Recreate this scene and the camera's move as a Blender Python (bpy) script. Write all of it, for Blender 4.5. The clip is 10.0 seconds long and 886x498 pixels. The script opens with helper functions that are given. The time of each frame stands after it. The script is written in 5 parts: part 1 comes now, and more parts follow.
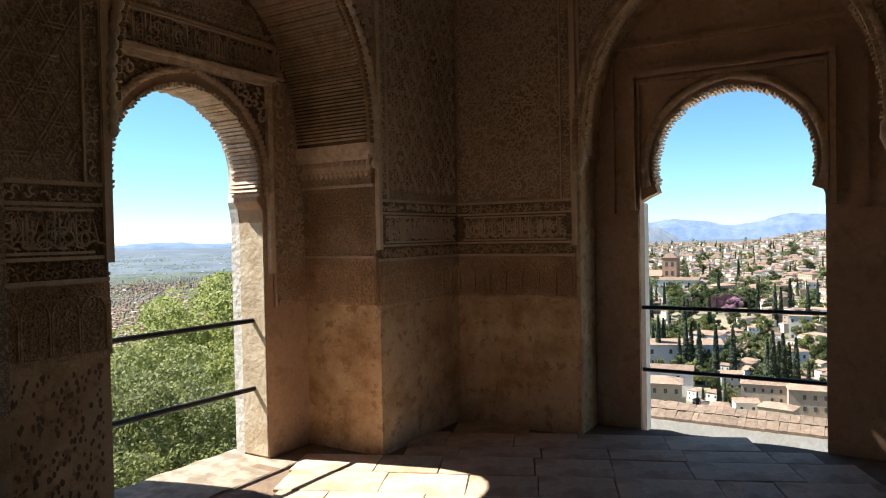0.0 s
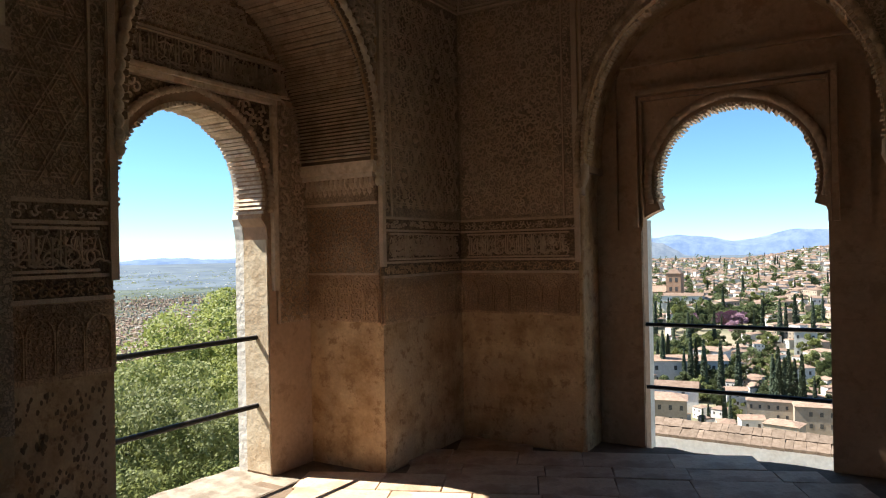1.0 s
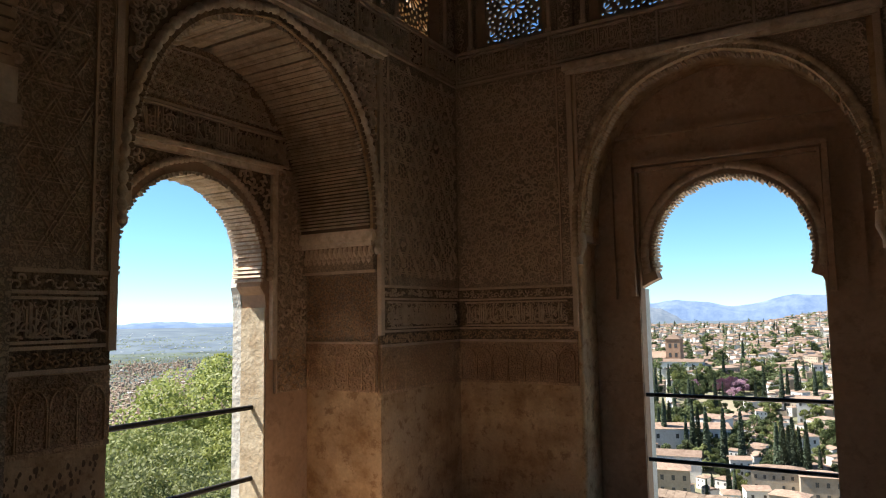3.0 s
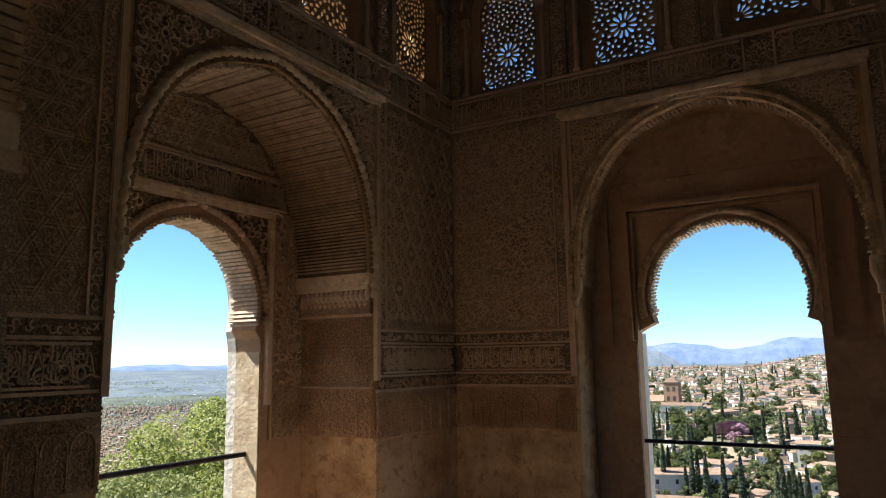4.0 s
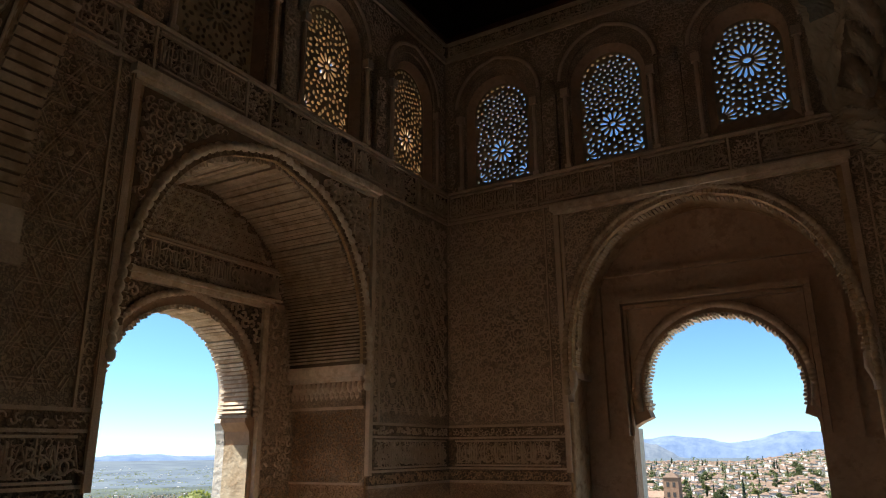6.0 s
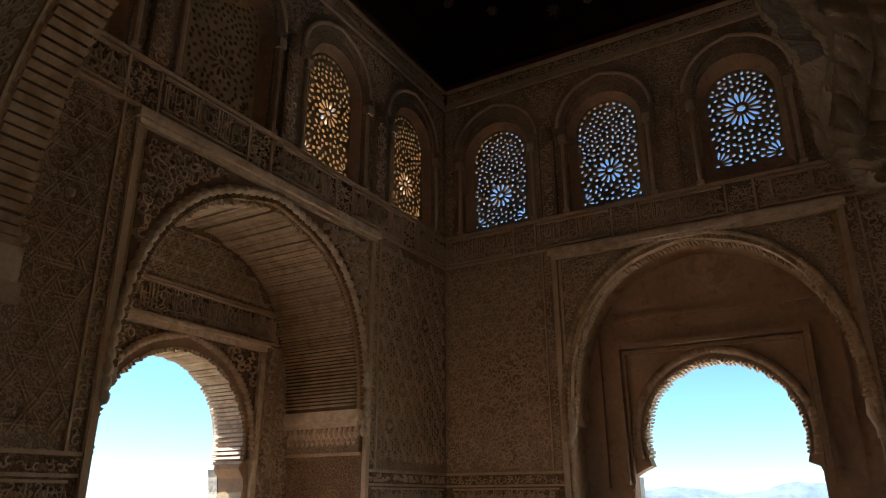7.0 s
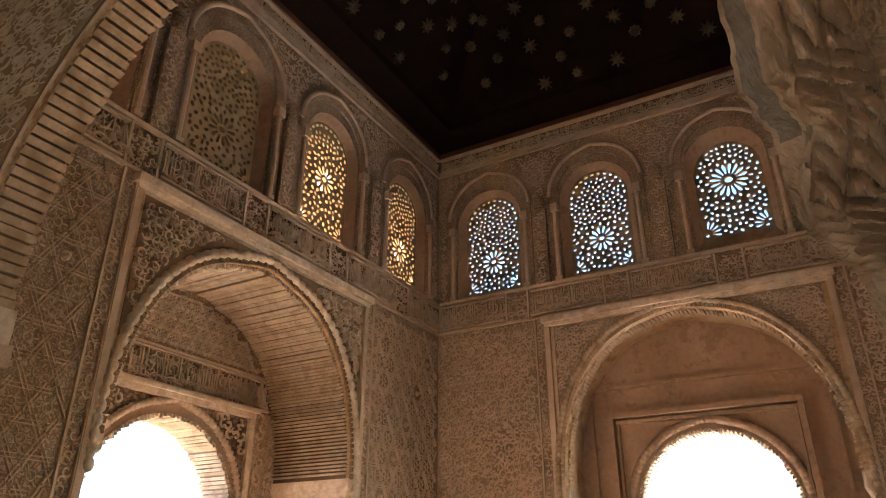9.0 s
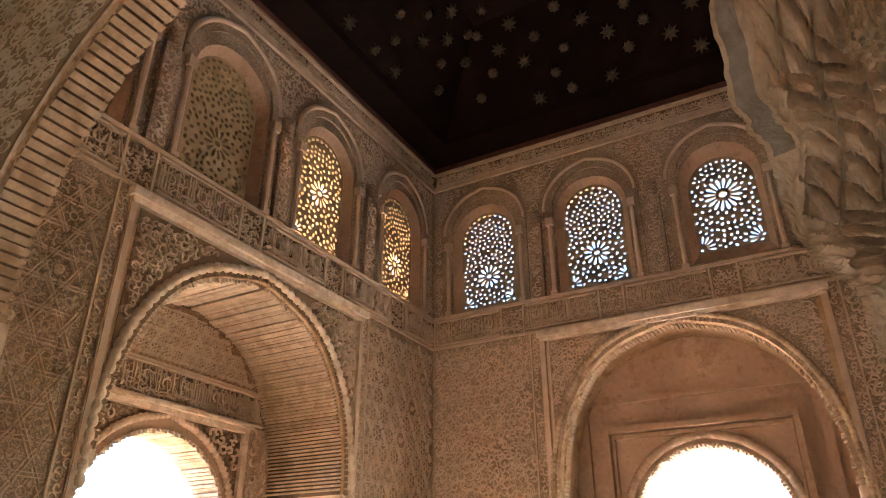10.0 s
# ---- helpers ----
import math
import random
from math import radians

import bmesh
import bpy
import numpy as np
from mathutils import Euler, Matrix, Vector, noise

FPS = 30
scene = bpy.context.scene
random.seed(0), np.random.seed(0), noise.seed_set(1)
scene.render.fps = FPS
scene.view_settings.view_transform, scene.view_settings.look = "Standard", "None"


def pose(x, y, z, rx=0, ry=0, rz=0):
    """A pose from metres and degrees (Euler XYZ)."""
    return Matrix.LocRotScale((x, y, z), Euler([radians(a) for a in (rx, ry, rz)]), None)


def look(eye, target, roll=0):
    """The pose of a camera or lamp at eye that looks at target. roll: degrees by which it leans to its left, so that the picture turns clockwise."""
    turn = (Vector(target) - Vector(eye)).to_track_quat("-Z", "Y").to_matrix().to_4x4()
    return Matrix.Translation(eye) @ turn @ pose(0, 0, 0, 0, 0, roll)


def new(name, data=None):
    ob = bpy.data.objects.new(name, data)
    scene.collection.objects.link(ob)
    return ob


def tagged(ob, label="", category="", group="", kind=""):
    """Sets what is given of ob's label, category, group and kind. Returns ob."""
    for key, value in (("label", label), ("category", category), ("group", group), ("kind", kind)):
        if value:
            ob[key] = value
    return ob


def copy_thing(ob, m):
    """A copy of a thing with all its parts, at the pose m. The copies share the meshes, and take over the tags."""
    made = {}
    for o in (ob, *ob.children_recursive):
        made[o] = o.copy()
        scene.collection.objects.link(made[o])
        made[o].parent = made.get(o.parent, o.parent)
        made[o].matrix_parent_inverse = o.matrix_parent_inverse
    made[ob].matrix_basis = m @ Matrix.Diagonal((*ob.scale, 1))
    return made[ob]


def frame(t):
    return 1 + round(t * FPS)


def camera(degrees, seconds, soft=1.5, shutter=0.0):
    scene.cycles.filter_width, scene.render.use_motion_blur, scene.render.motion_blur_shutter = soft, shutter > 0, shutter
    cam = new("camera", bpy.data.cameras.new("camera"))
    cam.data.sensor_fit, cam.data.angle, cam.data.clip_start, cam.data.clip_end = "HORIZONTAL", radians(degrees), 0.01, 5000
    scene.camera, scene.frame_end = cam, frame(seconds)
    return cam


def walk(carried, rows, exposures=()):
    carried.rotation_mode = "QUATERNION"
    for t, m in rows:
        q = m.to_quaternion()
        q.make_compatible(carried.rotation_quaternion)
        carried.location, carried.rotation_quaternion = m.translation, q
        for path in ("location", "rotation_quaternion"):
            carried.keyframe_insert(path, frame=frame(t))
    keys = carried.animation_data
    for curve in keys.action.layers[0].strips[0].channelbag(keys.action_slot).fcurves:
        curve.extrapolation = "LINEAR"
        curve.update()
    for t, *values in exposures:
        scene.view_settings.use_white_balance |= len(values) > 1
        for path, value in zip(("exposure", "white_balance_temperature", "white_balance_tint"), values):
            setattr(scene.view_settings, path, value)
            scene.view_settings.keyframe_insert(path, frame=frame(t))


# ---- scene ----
cam = camera(64.8, 10.0, soft=1.1)
PATH = [
    (0, 2.965, -5.109, 1.556, 31.34, -1.15, 1.10), (0.5, 2.968, -5.111, 1.559, 31.52, -0.66, 1.10),
    (1, 2.973, -5.118, 1.566, 31.63, 0.14, 1.10), (1.5, 2.977, -5.124, 1.575, 31.68, 1.17, 1.06),
    (2, 2.977, -5.124, 1.582, 31.67, 2.51, 1.06), (2.5, 2.975, -5.127, 1.589, 31.59, 3.87, 0.98),
    (4, 2.978, -5.137, 1.610, 31.13, 8.86, 0.86), (4.5, 2.986, -5.145, 1.619, 31.01, 10.57, 0.82),
    (5, 2.990, -5.153, 1.628, 30.84, 12.42, 0.71), (5.5, 2.996, -5.161, 1.634, 30.71, 14.15, 0.56),
    (7, 2.996, -5.161, 1.617, 30.39, 19.78, 0.16), (7.5, 2.999, -5.168, 1.612, 30.27, 21.34, 0.08),
    (8, 3.002, -5.175, 1.610, 30.07, 22.87, -0.02), (8.5, 3.003, -5.180, 1.611, 29.86, 24.08, -0.06),
    (9, 3.004, -5.183, 1.611, 29.64, 25.16, -0.09), (9.5, 3.004, -5.180, 1.611, 29.46, 25.89, -0.06),
    (10, 3.003, -5.179, 1.610, 29.27, 26.36, 0.01),
]
EXPO = [(0.0, 1.60, 6300, 10), (2.5, 1.57, 6300, 10), (5.5, 1.51, 6300, 10), (7.0, 2.0, 6330, 12), (7.5, 2.5, 6360, 13), (8.0, 3.04, 6390, 14), (9.0, 4.08, 6430, 17), (10.0, 4.60, 6450, 19)]
walk(cam, [(t, pose(x, y, z, 90 + p, r, a)) for t, x, y, z, a, p, r in PATH], EXPO)

# ---- light ----
SUN_EL = 51.0
TO_SUN = Vector((-0.960 * math.cos(radians(SUN_EL)), -0.280 * math.cos(radians(SUN_EL)), math.sin(radians(SUN_EL))))
world = bpy.data.worlds.new("sky")
scene.world = world
world.use_nodes = True
sky = world.node_tree.nodes.new("ShaderNodeTexSky")
sky.sky_type, sky.sun_disc = "NISHITA", False
sky.sun_elevation, sky.sun_rotation = radians(SUN_EL), radians(255.0)
sky.altitude, sky.dust_density, sky.ozone_density = 700, 0.0, 7.0
sky.air_density = 0.85
tint = world.node_tree.nodes.new("ShaderNodeMix")
tint.data_type, tint.blend_type = "RGBA", "MULTIPLY"
tint.inputs[0].default_value, tint.inputs[7].default_value = 1.0, (0.90, 1.06, 1.00, 1)
world.node_tree.links.new(sky.outputs[0], tint.inputs[6])
world.node_tree.links.new(tint.outputs[2], world.node_tree.nodes["Background"].inputs[0])
world.node_tree.nodes["Background"].inputs[1].default_value = 0.067
sun = new("sun", bpy.data.lights.new("sun", "SUN"))
sun.data.energy, sun.data.angle, sun.data.color = 5.0, radians(0.53), (1.0, 0.93, 0.82)
sun.matrix_world = look(TO_SUN * 50, (0, 0, 0))

# ---- materials ----
def mat(name, a, b, scale=6.0, rough=0.85, bump=0.3, grain=60.0, c=None, spec=0.3, metal=0.0, vary=0.0, stain=None, patch=1.2, wear=None):
    """Two-scale colour (a to b), optional stains, and a grain bump."""
    m = bpy.data.materials.new(name)
    m.use_nodes = True
    nt = m.node_tree
    N, L = nt.nodes, nt.links
    p = N["Principled BSDF"]
    co = N.new("ShaderNodeTexCoord").outputs["Object"]
    n1 = N.new("ShaderNodeTexNoise")
    n1.inputs["Scale"].default_value, n1.inputs["Detail"].default_value, n1.inputs["Roughness"].default_value = scale, 6, 0.65
    n2 = N.new("ShaderNodeTexNoise")
    n2.inputs["Scale"].default_value, n2.inputs["Detail"].default_value = grain, 4
    L.new(co, n1.inputs["Vector"]), L.new(co, n2.inputs["Vector"])
    ramp = N.new("ShaderNodeValToRGB")
    ramp.color_ramp.elements[0].position, ramp.color_ramp.elements[0].color = 0.34, (*a, 1)
    ramp.color_ramp.elements[1].position, ramp.color_ramp.elements[1].color = 0.66, (*b, 1)
    L.new(n1.outputs["Fac"], ramp.inputs["Fac"])
    out = ramp.outputs["Color"]
    if stain:
        n3 = N.new("ShaderNodeTexNoise")
        n3.inputs["Scale"].default_value, n3.inputs["Detail"].default_value = patch, 5
        L.new(co, n3.inputs["Vector"])
        r3 = N.new("ShaderNodeValToRGB")
        r3.color_ramp.elements[0].position, r3.color_ramp.elements[1].position = 0.48, 0.62
        L.new(n3.outputs["Fac"], r3.inputs["Fac"])
        mx = N.new("ShaderNodeMix")
        mx.data_type = "RGBA"
        mx.inputs[7].default_value = (*stain, 1)
        L.new(r3.outputs["Color"], mx.inputs[0]), L.new(out, mx.inputs[6])
        out = mx.outputs[2]
    if wear:
        n4 = N.new("ShaderNodeTexNoise")
        n4.inputs["Scale"].default_value, n4.inputs["Detail"].default_value, n4.inputs["Roughness"].default_value = patch * 5, 9, 0.72
        L.new(co, n4.inputs["Vector"])
        r4 = N.new("ShaderNodeValToRGB")
        r4.color_ramp.elements[0].position, r4.color_ramp.elements[1].position = 0.53, 0.60
        r4.color_ramp.elements[1].color = (0.75, 0.75, 0.75, 1)
        L.new(n4.outputs["Fac"], r4.inputs["Fac"])
        m4 = N.new("ShaderNodeMix")
        m4.data_type = "RGBA"
        m4.inputs[7].default_value = (*wear, 1)
        L.new(r4.outputs["Color"], m4.inputs[0]), L.new(out, m4.inputs[6])
        out = m4.outputs[2]
    g = N.new("ShaderNodeMix")
    g.data_type, g.blend_type = "RGBA", "MULTIPLY"
    g.inputs[0].default_value = 0.35
    L.new(out, g.inputs[6]), L.new(n2.outputs["Fac"], g.inputs[7])
    out = g.outputs[2]
    if vary:
        oi = N.new("ShaderNodeObjectInfo")
        hs = N.new("ShaderNodeHueSaturation")
        mr = N.new("ShaderNodeMapRange")
        mr.inputs[3].default_value, mr.inputs[4].default_value = 1 - vary, 1 + vary
        L.new(oi.outputs["Random"], mr.inputs[0]), L.new(mr.outputs[0], hs.inputs["Value"]), L.new(out, hs.inputs["Color"])
        out = hs.outputs["Color"]
    L.new(out, p.inputs["Base Color"])
    p.inputs["Roughness"].default_value, p.inputs["Metallic"].default_value = rough, metal
    p.inputs["Specular IOR Level"].default_value = spec
    if bump:
        bn = N.new("ShaderNodeBump")
        bn.inputs["Strength"].default_value, bn.inputs["Distance"].default_value = bump, 0.01
        L.new(n2.outputs["Fac"], bn.inputs["Height"]), L.new(bn.outputs[0], p.inputs["Normal"])
    return m


def carved(name, a, b, cell, depth=0.012, groove=0.45):
    """Stucco with fine carved fill: cells with worn ridges, and hollows whose shade is multiplied into the colour."""
    m = mat(name, a, b, 4.0, 0.9, 0.0, 90.0, stain=tuple(0.8 * v for v in a), patch=2.2)
    nt = m.node_tree
    N, L = nt.nodes, nt.links
    p = N["Principled BSDF"]
    co = N.new("ShaderNodeTexCoord").outputs["Object"]
    w = N.new("ShaderNodeTexNoise")
    w.inputs["Scale"].default_value = 1.2 / cell
    L.new(co, w.inputs["Vector"])
    ad = N.new("ShaderNodeVectorMath")
    ad.operation = "MULTIPLY_ADD"
    ad.inputs[1].default_value = (cell * 1.6,) * 3
    L.new(w.outputs["Color"], ad.inputs[0]), L.new(co, ad.inputs[2])
    v = N.new("ShaderNodeTexVoronoi")
    v.feature = "SMOOTH_F1"
    v.inputs["Scale"].default_value = 1 / cell
    L.new(ad.outputs[0], v.inputs["Vector"])
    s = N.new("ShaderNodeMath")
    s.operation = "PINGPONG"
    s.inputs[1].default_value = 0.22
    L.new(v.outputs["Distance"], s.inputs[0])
    # groove mask: darkens the colour as shade and also drives the bump
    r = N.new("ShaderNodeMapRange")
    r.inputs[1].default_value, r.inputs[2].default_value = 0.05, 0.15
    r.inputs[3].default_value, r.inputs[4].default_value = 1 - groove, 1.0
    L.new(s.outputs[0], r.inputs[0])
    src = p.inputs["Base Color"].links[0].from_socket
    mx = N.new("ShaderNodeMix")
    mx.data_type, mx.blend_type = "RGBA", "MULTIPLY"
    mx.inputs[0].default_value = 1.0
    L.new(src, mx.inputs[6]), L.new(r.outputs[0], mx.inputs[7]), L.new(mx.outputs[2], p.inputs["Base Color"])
    bn = N.new("ShaderNodeBump")
    bn.inputs["Strength"].default_value, bn.inputs["Distance"].default_value = 1.0, depth
    L.new(r.outputs[0], bn.inputs["Height"]), L.new(bn.outputs[0], p.inputs["Normal"])
    return m


PLASTER = mat("ochre_plaster", (0.40, 0.225, 0.105), (0.80, 0.55, 0.325), 3.4, 0.9, 0.55, 45, stain=(0.64, 0.44, 0.27), patch=2.1, wear=(0.36, 0.20, 0.10))
SMOOTH = mat("smooth_stucco", (0.47, 0.295, 0.185), (0.66, 0.45, 0.31), 3.0, 0.85, 0.15, 30, stain=(0.51, 0.33, 0.215), wear=(0.40, 0.245, 0.15))
STUCCO = mat("carved_stucco", (0.640, 0.450, 0.312), (0.800, 0.590, 0.430), 9.0, 0.9, 0.4, 120)
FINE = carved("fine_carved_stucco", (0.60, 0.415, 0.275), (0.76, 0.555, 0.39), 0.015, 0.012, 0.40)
# stucco darkened to paint the shade between raised strokes
GROUND_CARVE = carved("hollow_shade_stucco", (0.34, 0.22, 0.135), (0.45, 0.30, 0.19), 0.03, 0.012, 0.45)
# dark colour that stands for the shade in deep carving
DEEP = mat("deep_hollow_shade", (0.27, 0.175, 0.105), (0.36, 0.24, 0.15), 12, 0.95, 0.4, 60)
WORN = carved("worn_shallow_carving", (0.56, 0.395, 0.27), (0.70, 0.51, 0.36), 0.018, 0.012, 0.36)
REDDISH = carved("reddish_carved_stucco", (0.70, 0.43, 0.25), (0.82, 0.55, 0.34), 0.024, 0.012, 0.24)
RIB = mat("pale_plaster_rib", (0.74, 0.57, 0.415), (0.88, 0.71, 0.55), 16, 0.85, 0.5, 60, vary=0.12, stain=(0.64, 0.47, 0.325), patch=11)
# shade in the gaps between ribs, put into a dark colour
RIBDARK = mat("rib_groove_shade", (0.15, 0.097, 0.06), (0.22, 0.145, 0.09), 7, 0.95, 0.2, 60)
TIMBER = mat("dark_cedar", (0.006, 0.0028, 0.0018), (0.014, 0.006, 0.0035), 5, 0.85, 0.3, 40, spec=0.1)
REDWOOD = mat("red_brown_timber", (0.10, 0.035, 0.022), (0.15, 0.055, 0.035), 8, 0.7, 0.3, 60)
ROSETTE = mat("faded_gilt_wood", (0.03, 0.02, 0.012), (0.12, 0.08, 0.042), 30, 0.6, 0.3, 90)
TILE = mat("terracotta_floor_tile", (0.62, 0.44, 0.29), (0.80, 0.62, 0.44), 5, 0.75, 0.4, 40, vary=0.14, stain=(0.50, 0.34, 0.225), patch=4, wear=(0.44, 0.30, 0.20))
GROUT = mat("earthy_mortar", (0.19, 0.135, 0.09), (0.27, 0.19, 0.13), 10, 0.95, 0.5, 80)
IRON = mat("dark_iron", (0.025, 0.022, 0.02), (0.05, 0.042, 0.035), 20, 0.5, 0.2, 150, metal=0.4)
LIME = mat("rough_whitewash", (0.80, 0.75, 0.66), (0.92, 0.89, 0.82), 6, 0.9, 0.8, 25)
STONE = mat("pale_coping_stone", (0.17, 0.122, 0.085), (0.28, 0.212, 0.158), 14, 0.9, 0.8, 18, vary=0.12)
SILL = mat("worn_sill_stone", (0.30, 0.245, 0.18), (0.46, 0.385, 0.30), 9, 0.9, 0.7, 30, stain=(0.25, 0.20, 0.145), patch=7)
PALE = mat("pale_cream_plaster", (0.70, 0.56, 0.38), (0.84, 0.72, 0.53), 5, 0.9, 0.5, 30, stain=(0.62, 0.48, 0.32), patch=4)
PECK_GROOVE = mat("pecked_mark_and_groove_shade", (0.19, 0.12, 0.07), (0.27, 0.17, 0.10), 20, 0.95, 0.3, 60)
REDHOLLOW = carved("reddish_hollow_carving", (0.66, 0.41, 0.25), (0.80, 0.52, 0.335), 0.017, 0.012, 0.32)
STARGROUND = carved("star_carved_ground", (0.52, 0.32, 0.19), (0.64, 0.41, 0.25), 0.022, 0.012, 0.4)
OLD = mat("old_worn_stucco", (0.57, 0.395, 0.25), (0.73, 0.53, 0.36), 10, 0.9, 0.4, 70, stain=(0.47, 0.315, 0.19), patch=8)
# ground darkened to paint the shade between the entrance scrolls
SCROLLGROUND = mat("spandrel_ground_shade", (0.31, 0.22, 0.13), (0.40, 0.29, 0.175), 20, 0.95, 0.4, 60)
GREYPL = mat("grey_patch_plaster", (0.33, 0.275, 0.215), (0.42, 0.355, 0.285), 6, 0.9, 0.3, 40, stain=(0.26, 0.20, 0.14), patch=14)
LATTICE = mat("lattice_plaster", (0.46, 0.31, 0.165), (0.58, 0.41, 0.235), 8, 0.85, 0.2, 80)
WHITE = mat("white_house_wall", (0.70, 0.665, 0.61), (0.84, 0.81, 0.76), 0.4, 0.9, 0.0, 2, vary=0.1)
CREAM = mat("cream_house_wall", (0.40, 0.32, 0.235), (0.52, 0.435, 0.335), 0.4, 0.9, 0.0, 2, vary=0.12)
BRICKY = mat("brick_tower_wall", (0.36, 0.22, 0.14), (0.46, 0.30, 0.20), 0.6, 0.9, 0.0, 3)
ROOF = mat("clay_roof_tile", (0.21, 0.14, 0.10), (0.35, 0.25, 0.185), 0.9, 0.9, 0.0, 3, vary=0.28)
PANE = mat("dark_window_pane", (0.07, 0.068, 0.065), (0.12, 0.115, 0.11), 2, 0.25, 0.0, 5)
CYP = mat("cypress_foliage", (0.065, 0.088, 0.055), (0.11, 0.14, 0.085), 1.5, 0.9, 0.0, 4, vary=0.2)
LEAF = mat("spring_leaf", (0.20, 0.235, 0.055), (0.37, 0.40, 0.125), 1.2, 0.6, 0.0, 6, vary=0.15)
LEAFDK = mat("grey_green_leaf", (0.155, 0.185, 0.055), (0.32, 0.345, 0.135), 1.5, 0.6, 0.0, 6, vary=0.15)
GROVE = mat("dark_green_foliage", (0.085, 0.115, 0.05), (0.19, 0.22, 0.095), 0.6, 0.8, 0.0, 4, vary=0.25)
JUDAS = mat("pink_blossom", (0.30, 0.16, 0.22), (0.46, 0.28, 0.36), 1.0, 0.9, 0.0, 4)
BARK = mat("bark", (0.06, 0.045, 0.03), (0.11, 0.085, 0.06), 8, 0.9, 0.5, 40)
GRAVEL = mat("pale_gravel", (0.37, 0.315, 0.245), (0.47, 0.41, 0.335), 1.5, 0.95, 0.3, 30)
GROUND = mat("valley_ground", (0.15, 0.16, 0.085), (0.36, 0.30, 0.21), 0.02, 0.95, 0.0, 0.3, stain=(0.13, 0.16, 0.09), patch=0.006)


def leafy(m):
    """Lets some light through the leaves."""
    nt = m.node_tree
    p = nt.nodes["Principled BSDF"]
    t = nt.nodes.new("ShaderNodeBsdfTranslucent")
    mix = nt.nodes.new("ShaderNodeMixShader")
    mix.inputs[0].default_value = 0.42
    src = p.inputs["Base Color"].links[0].from_socket
    nt.links.new(src, t.inputs[0]), nt.links.new(p.outputs[0], mix.inputs[1]), nt.links.new(t.outputs[0], mix.inputs[2])
    nt.links.new(mix.outputs[0], nt.nodes["Material Output"].inputs[0])


leafy(LEAF), leafy(LEAFDK), leafy(GROVE)


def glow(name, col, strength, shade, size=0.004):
    """Distant hills and fields: a sunlit base colour plus blue emission that imitates haze."""
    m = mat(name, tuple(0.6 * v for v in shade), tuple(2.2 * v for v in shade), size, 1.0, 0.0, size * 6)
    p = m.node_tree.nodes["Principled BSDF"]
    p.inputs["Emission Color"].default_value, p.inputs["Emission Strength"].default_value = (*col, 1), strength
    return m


# blue haze of the distance, put into the emission of hills and fields
HILL = glow("mountain_haze_glow", (0.21, 0.34, 0.60), 0.44, (0.055, 0.06, 0.06), 0.014)
FIELD = [glow("plain_haze_glow", (0.24, 0.33, 0.48), 0.06, (0.075, 0.085, 0.05), 0.012), glow("mid_field_haze_glow", (0.24, 0.34, 0.50), 0.085, (0.05, 0.06, 0.038), 0.008),
         glow("far_field_haze_glow", (0.25, 0.37, 0.58), 0.21, (0.045, 0.05, 0.04), 0.006)]
HILL_NEAR = glow("foothill_haze_glow", (0.24, 0.33, 0.48), 0.36, (0.06, 0.06, 0.05), 0.015)

# ---- builders ----
from mathutils.geometry import delaunay_2d_cdt


def mesh(name, V, F, material, parent=None, label="", smooth=False):
    """Links vertices and faces as one mesh object, a part where a parent is given."""
    me = bpy.data.meshes.new(name)
    me.from_pydata([tuple(v) for v in V], [], F)
    me.materials.append(material)
    if smooth:
        me.polygons.foreach_set("use_smooth", [True] * len(me.polygons))
    me.update()
    ob = new(name, me)
    if parent:
        ob.parent = parent
    if label:
        ob["label"] = label
    return ob


def thing(name, label, category, kind="", group="", at=(0, 0, 0)):
    e = new(name)
    e.empty_display_size = 0.1
    e.location = at
    return tagged(e, label, category, group, kind)


# A side maps (u, v, d) to the room: "L" is the wall x = 0, "R" the wall y = 0, "C" the cross wall; d goes into the room.
CROSS = -4.0


def on(side, u, v, d):
    if side == "L":
        return (d, u, v)
    if side == "R":
        return (u, -d, v)
    return (u, CROSS - d, v)


def inside(pt, poly):
    x, y = pt
    c = False
    j = len(poly) - 1
    for i in range(len(poly)):
        (xi, yi), (xj, yj) = poly[i], poly[j]
        if (yi > y) != (yj > y) and x < (xj - xi) * (y - yi) / (yj - yi) + xi:
            c = not c
        j = i
    return c


def plate(side, outer, holes, d0, d1):
    """A slab of outline outer with holes, from depth d0 to d1, as vertices and faces."""
    pts, edges = [], []
    for loop in [outer, *holes]:
        k = len(pts)
        pts += [Vector(p) for p in loop]
        edges += [(k + i, k + (i + 1) % len(loop)) for i in range(len(loop))]
    co, _, faces, *_ = delaunay_2d_cdt(pts, edges, [], 0, 1e-6)
    boxes = [(min(p[0] for p in h), max(p[0] for p in h), min(p[1] for p in h), max(p[1] for p in h)) for h in holes]
    keep = []
    for f in faces:
        cx, cy = sum(co[i][0] for i in f) / 3, sum(co[i][1] for i in f) / 3
        if not inside((cx, cy), outer):
            continue
        if any(b[0] < cx < b[1] and b[2] < cy < b[3] and inside((cx, cy), h) for b, h in zip(boxes, holes)):
            continue
        keep.append(tuple(f))
    n = len(co)
    V = [on(side, p[0], p[1], d0) for p in co] + [on(side, p[0], p[1], d1) for p in co]
    F, count = [], {}
    for f in keep:
        F += [f, tuple(i + n for i in reversed(f))]
        for a, b in zip(f, f[1:] + f[:1]):
            count[(min(a, b), max(a, b))] = count.get((min(a, b), max(a, b)), 0) + 1
    for (a, b), c in count.items():
        if c == 1:
            F.append((a, b, b + n, a + n))
    return V, F


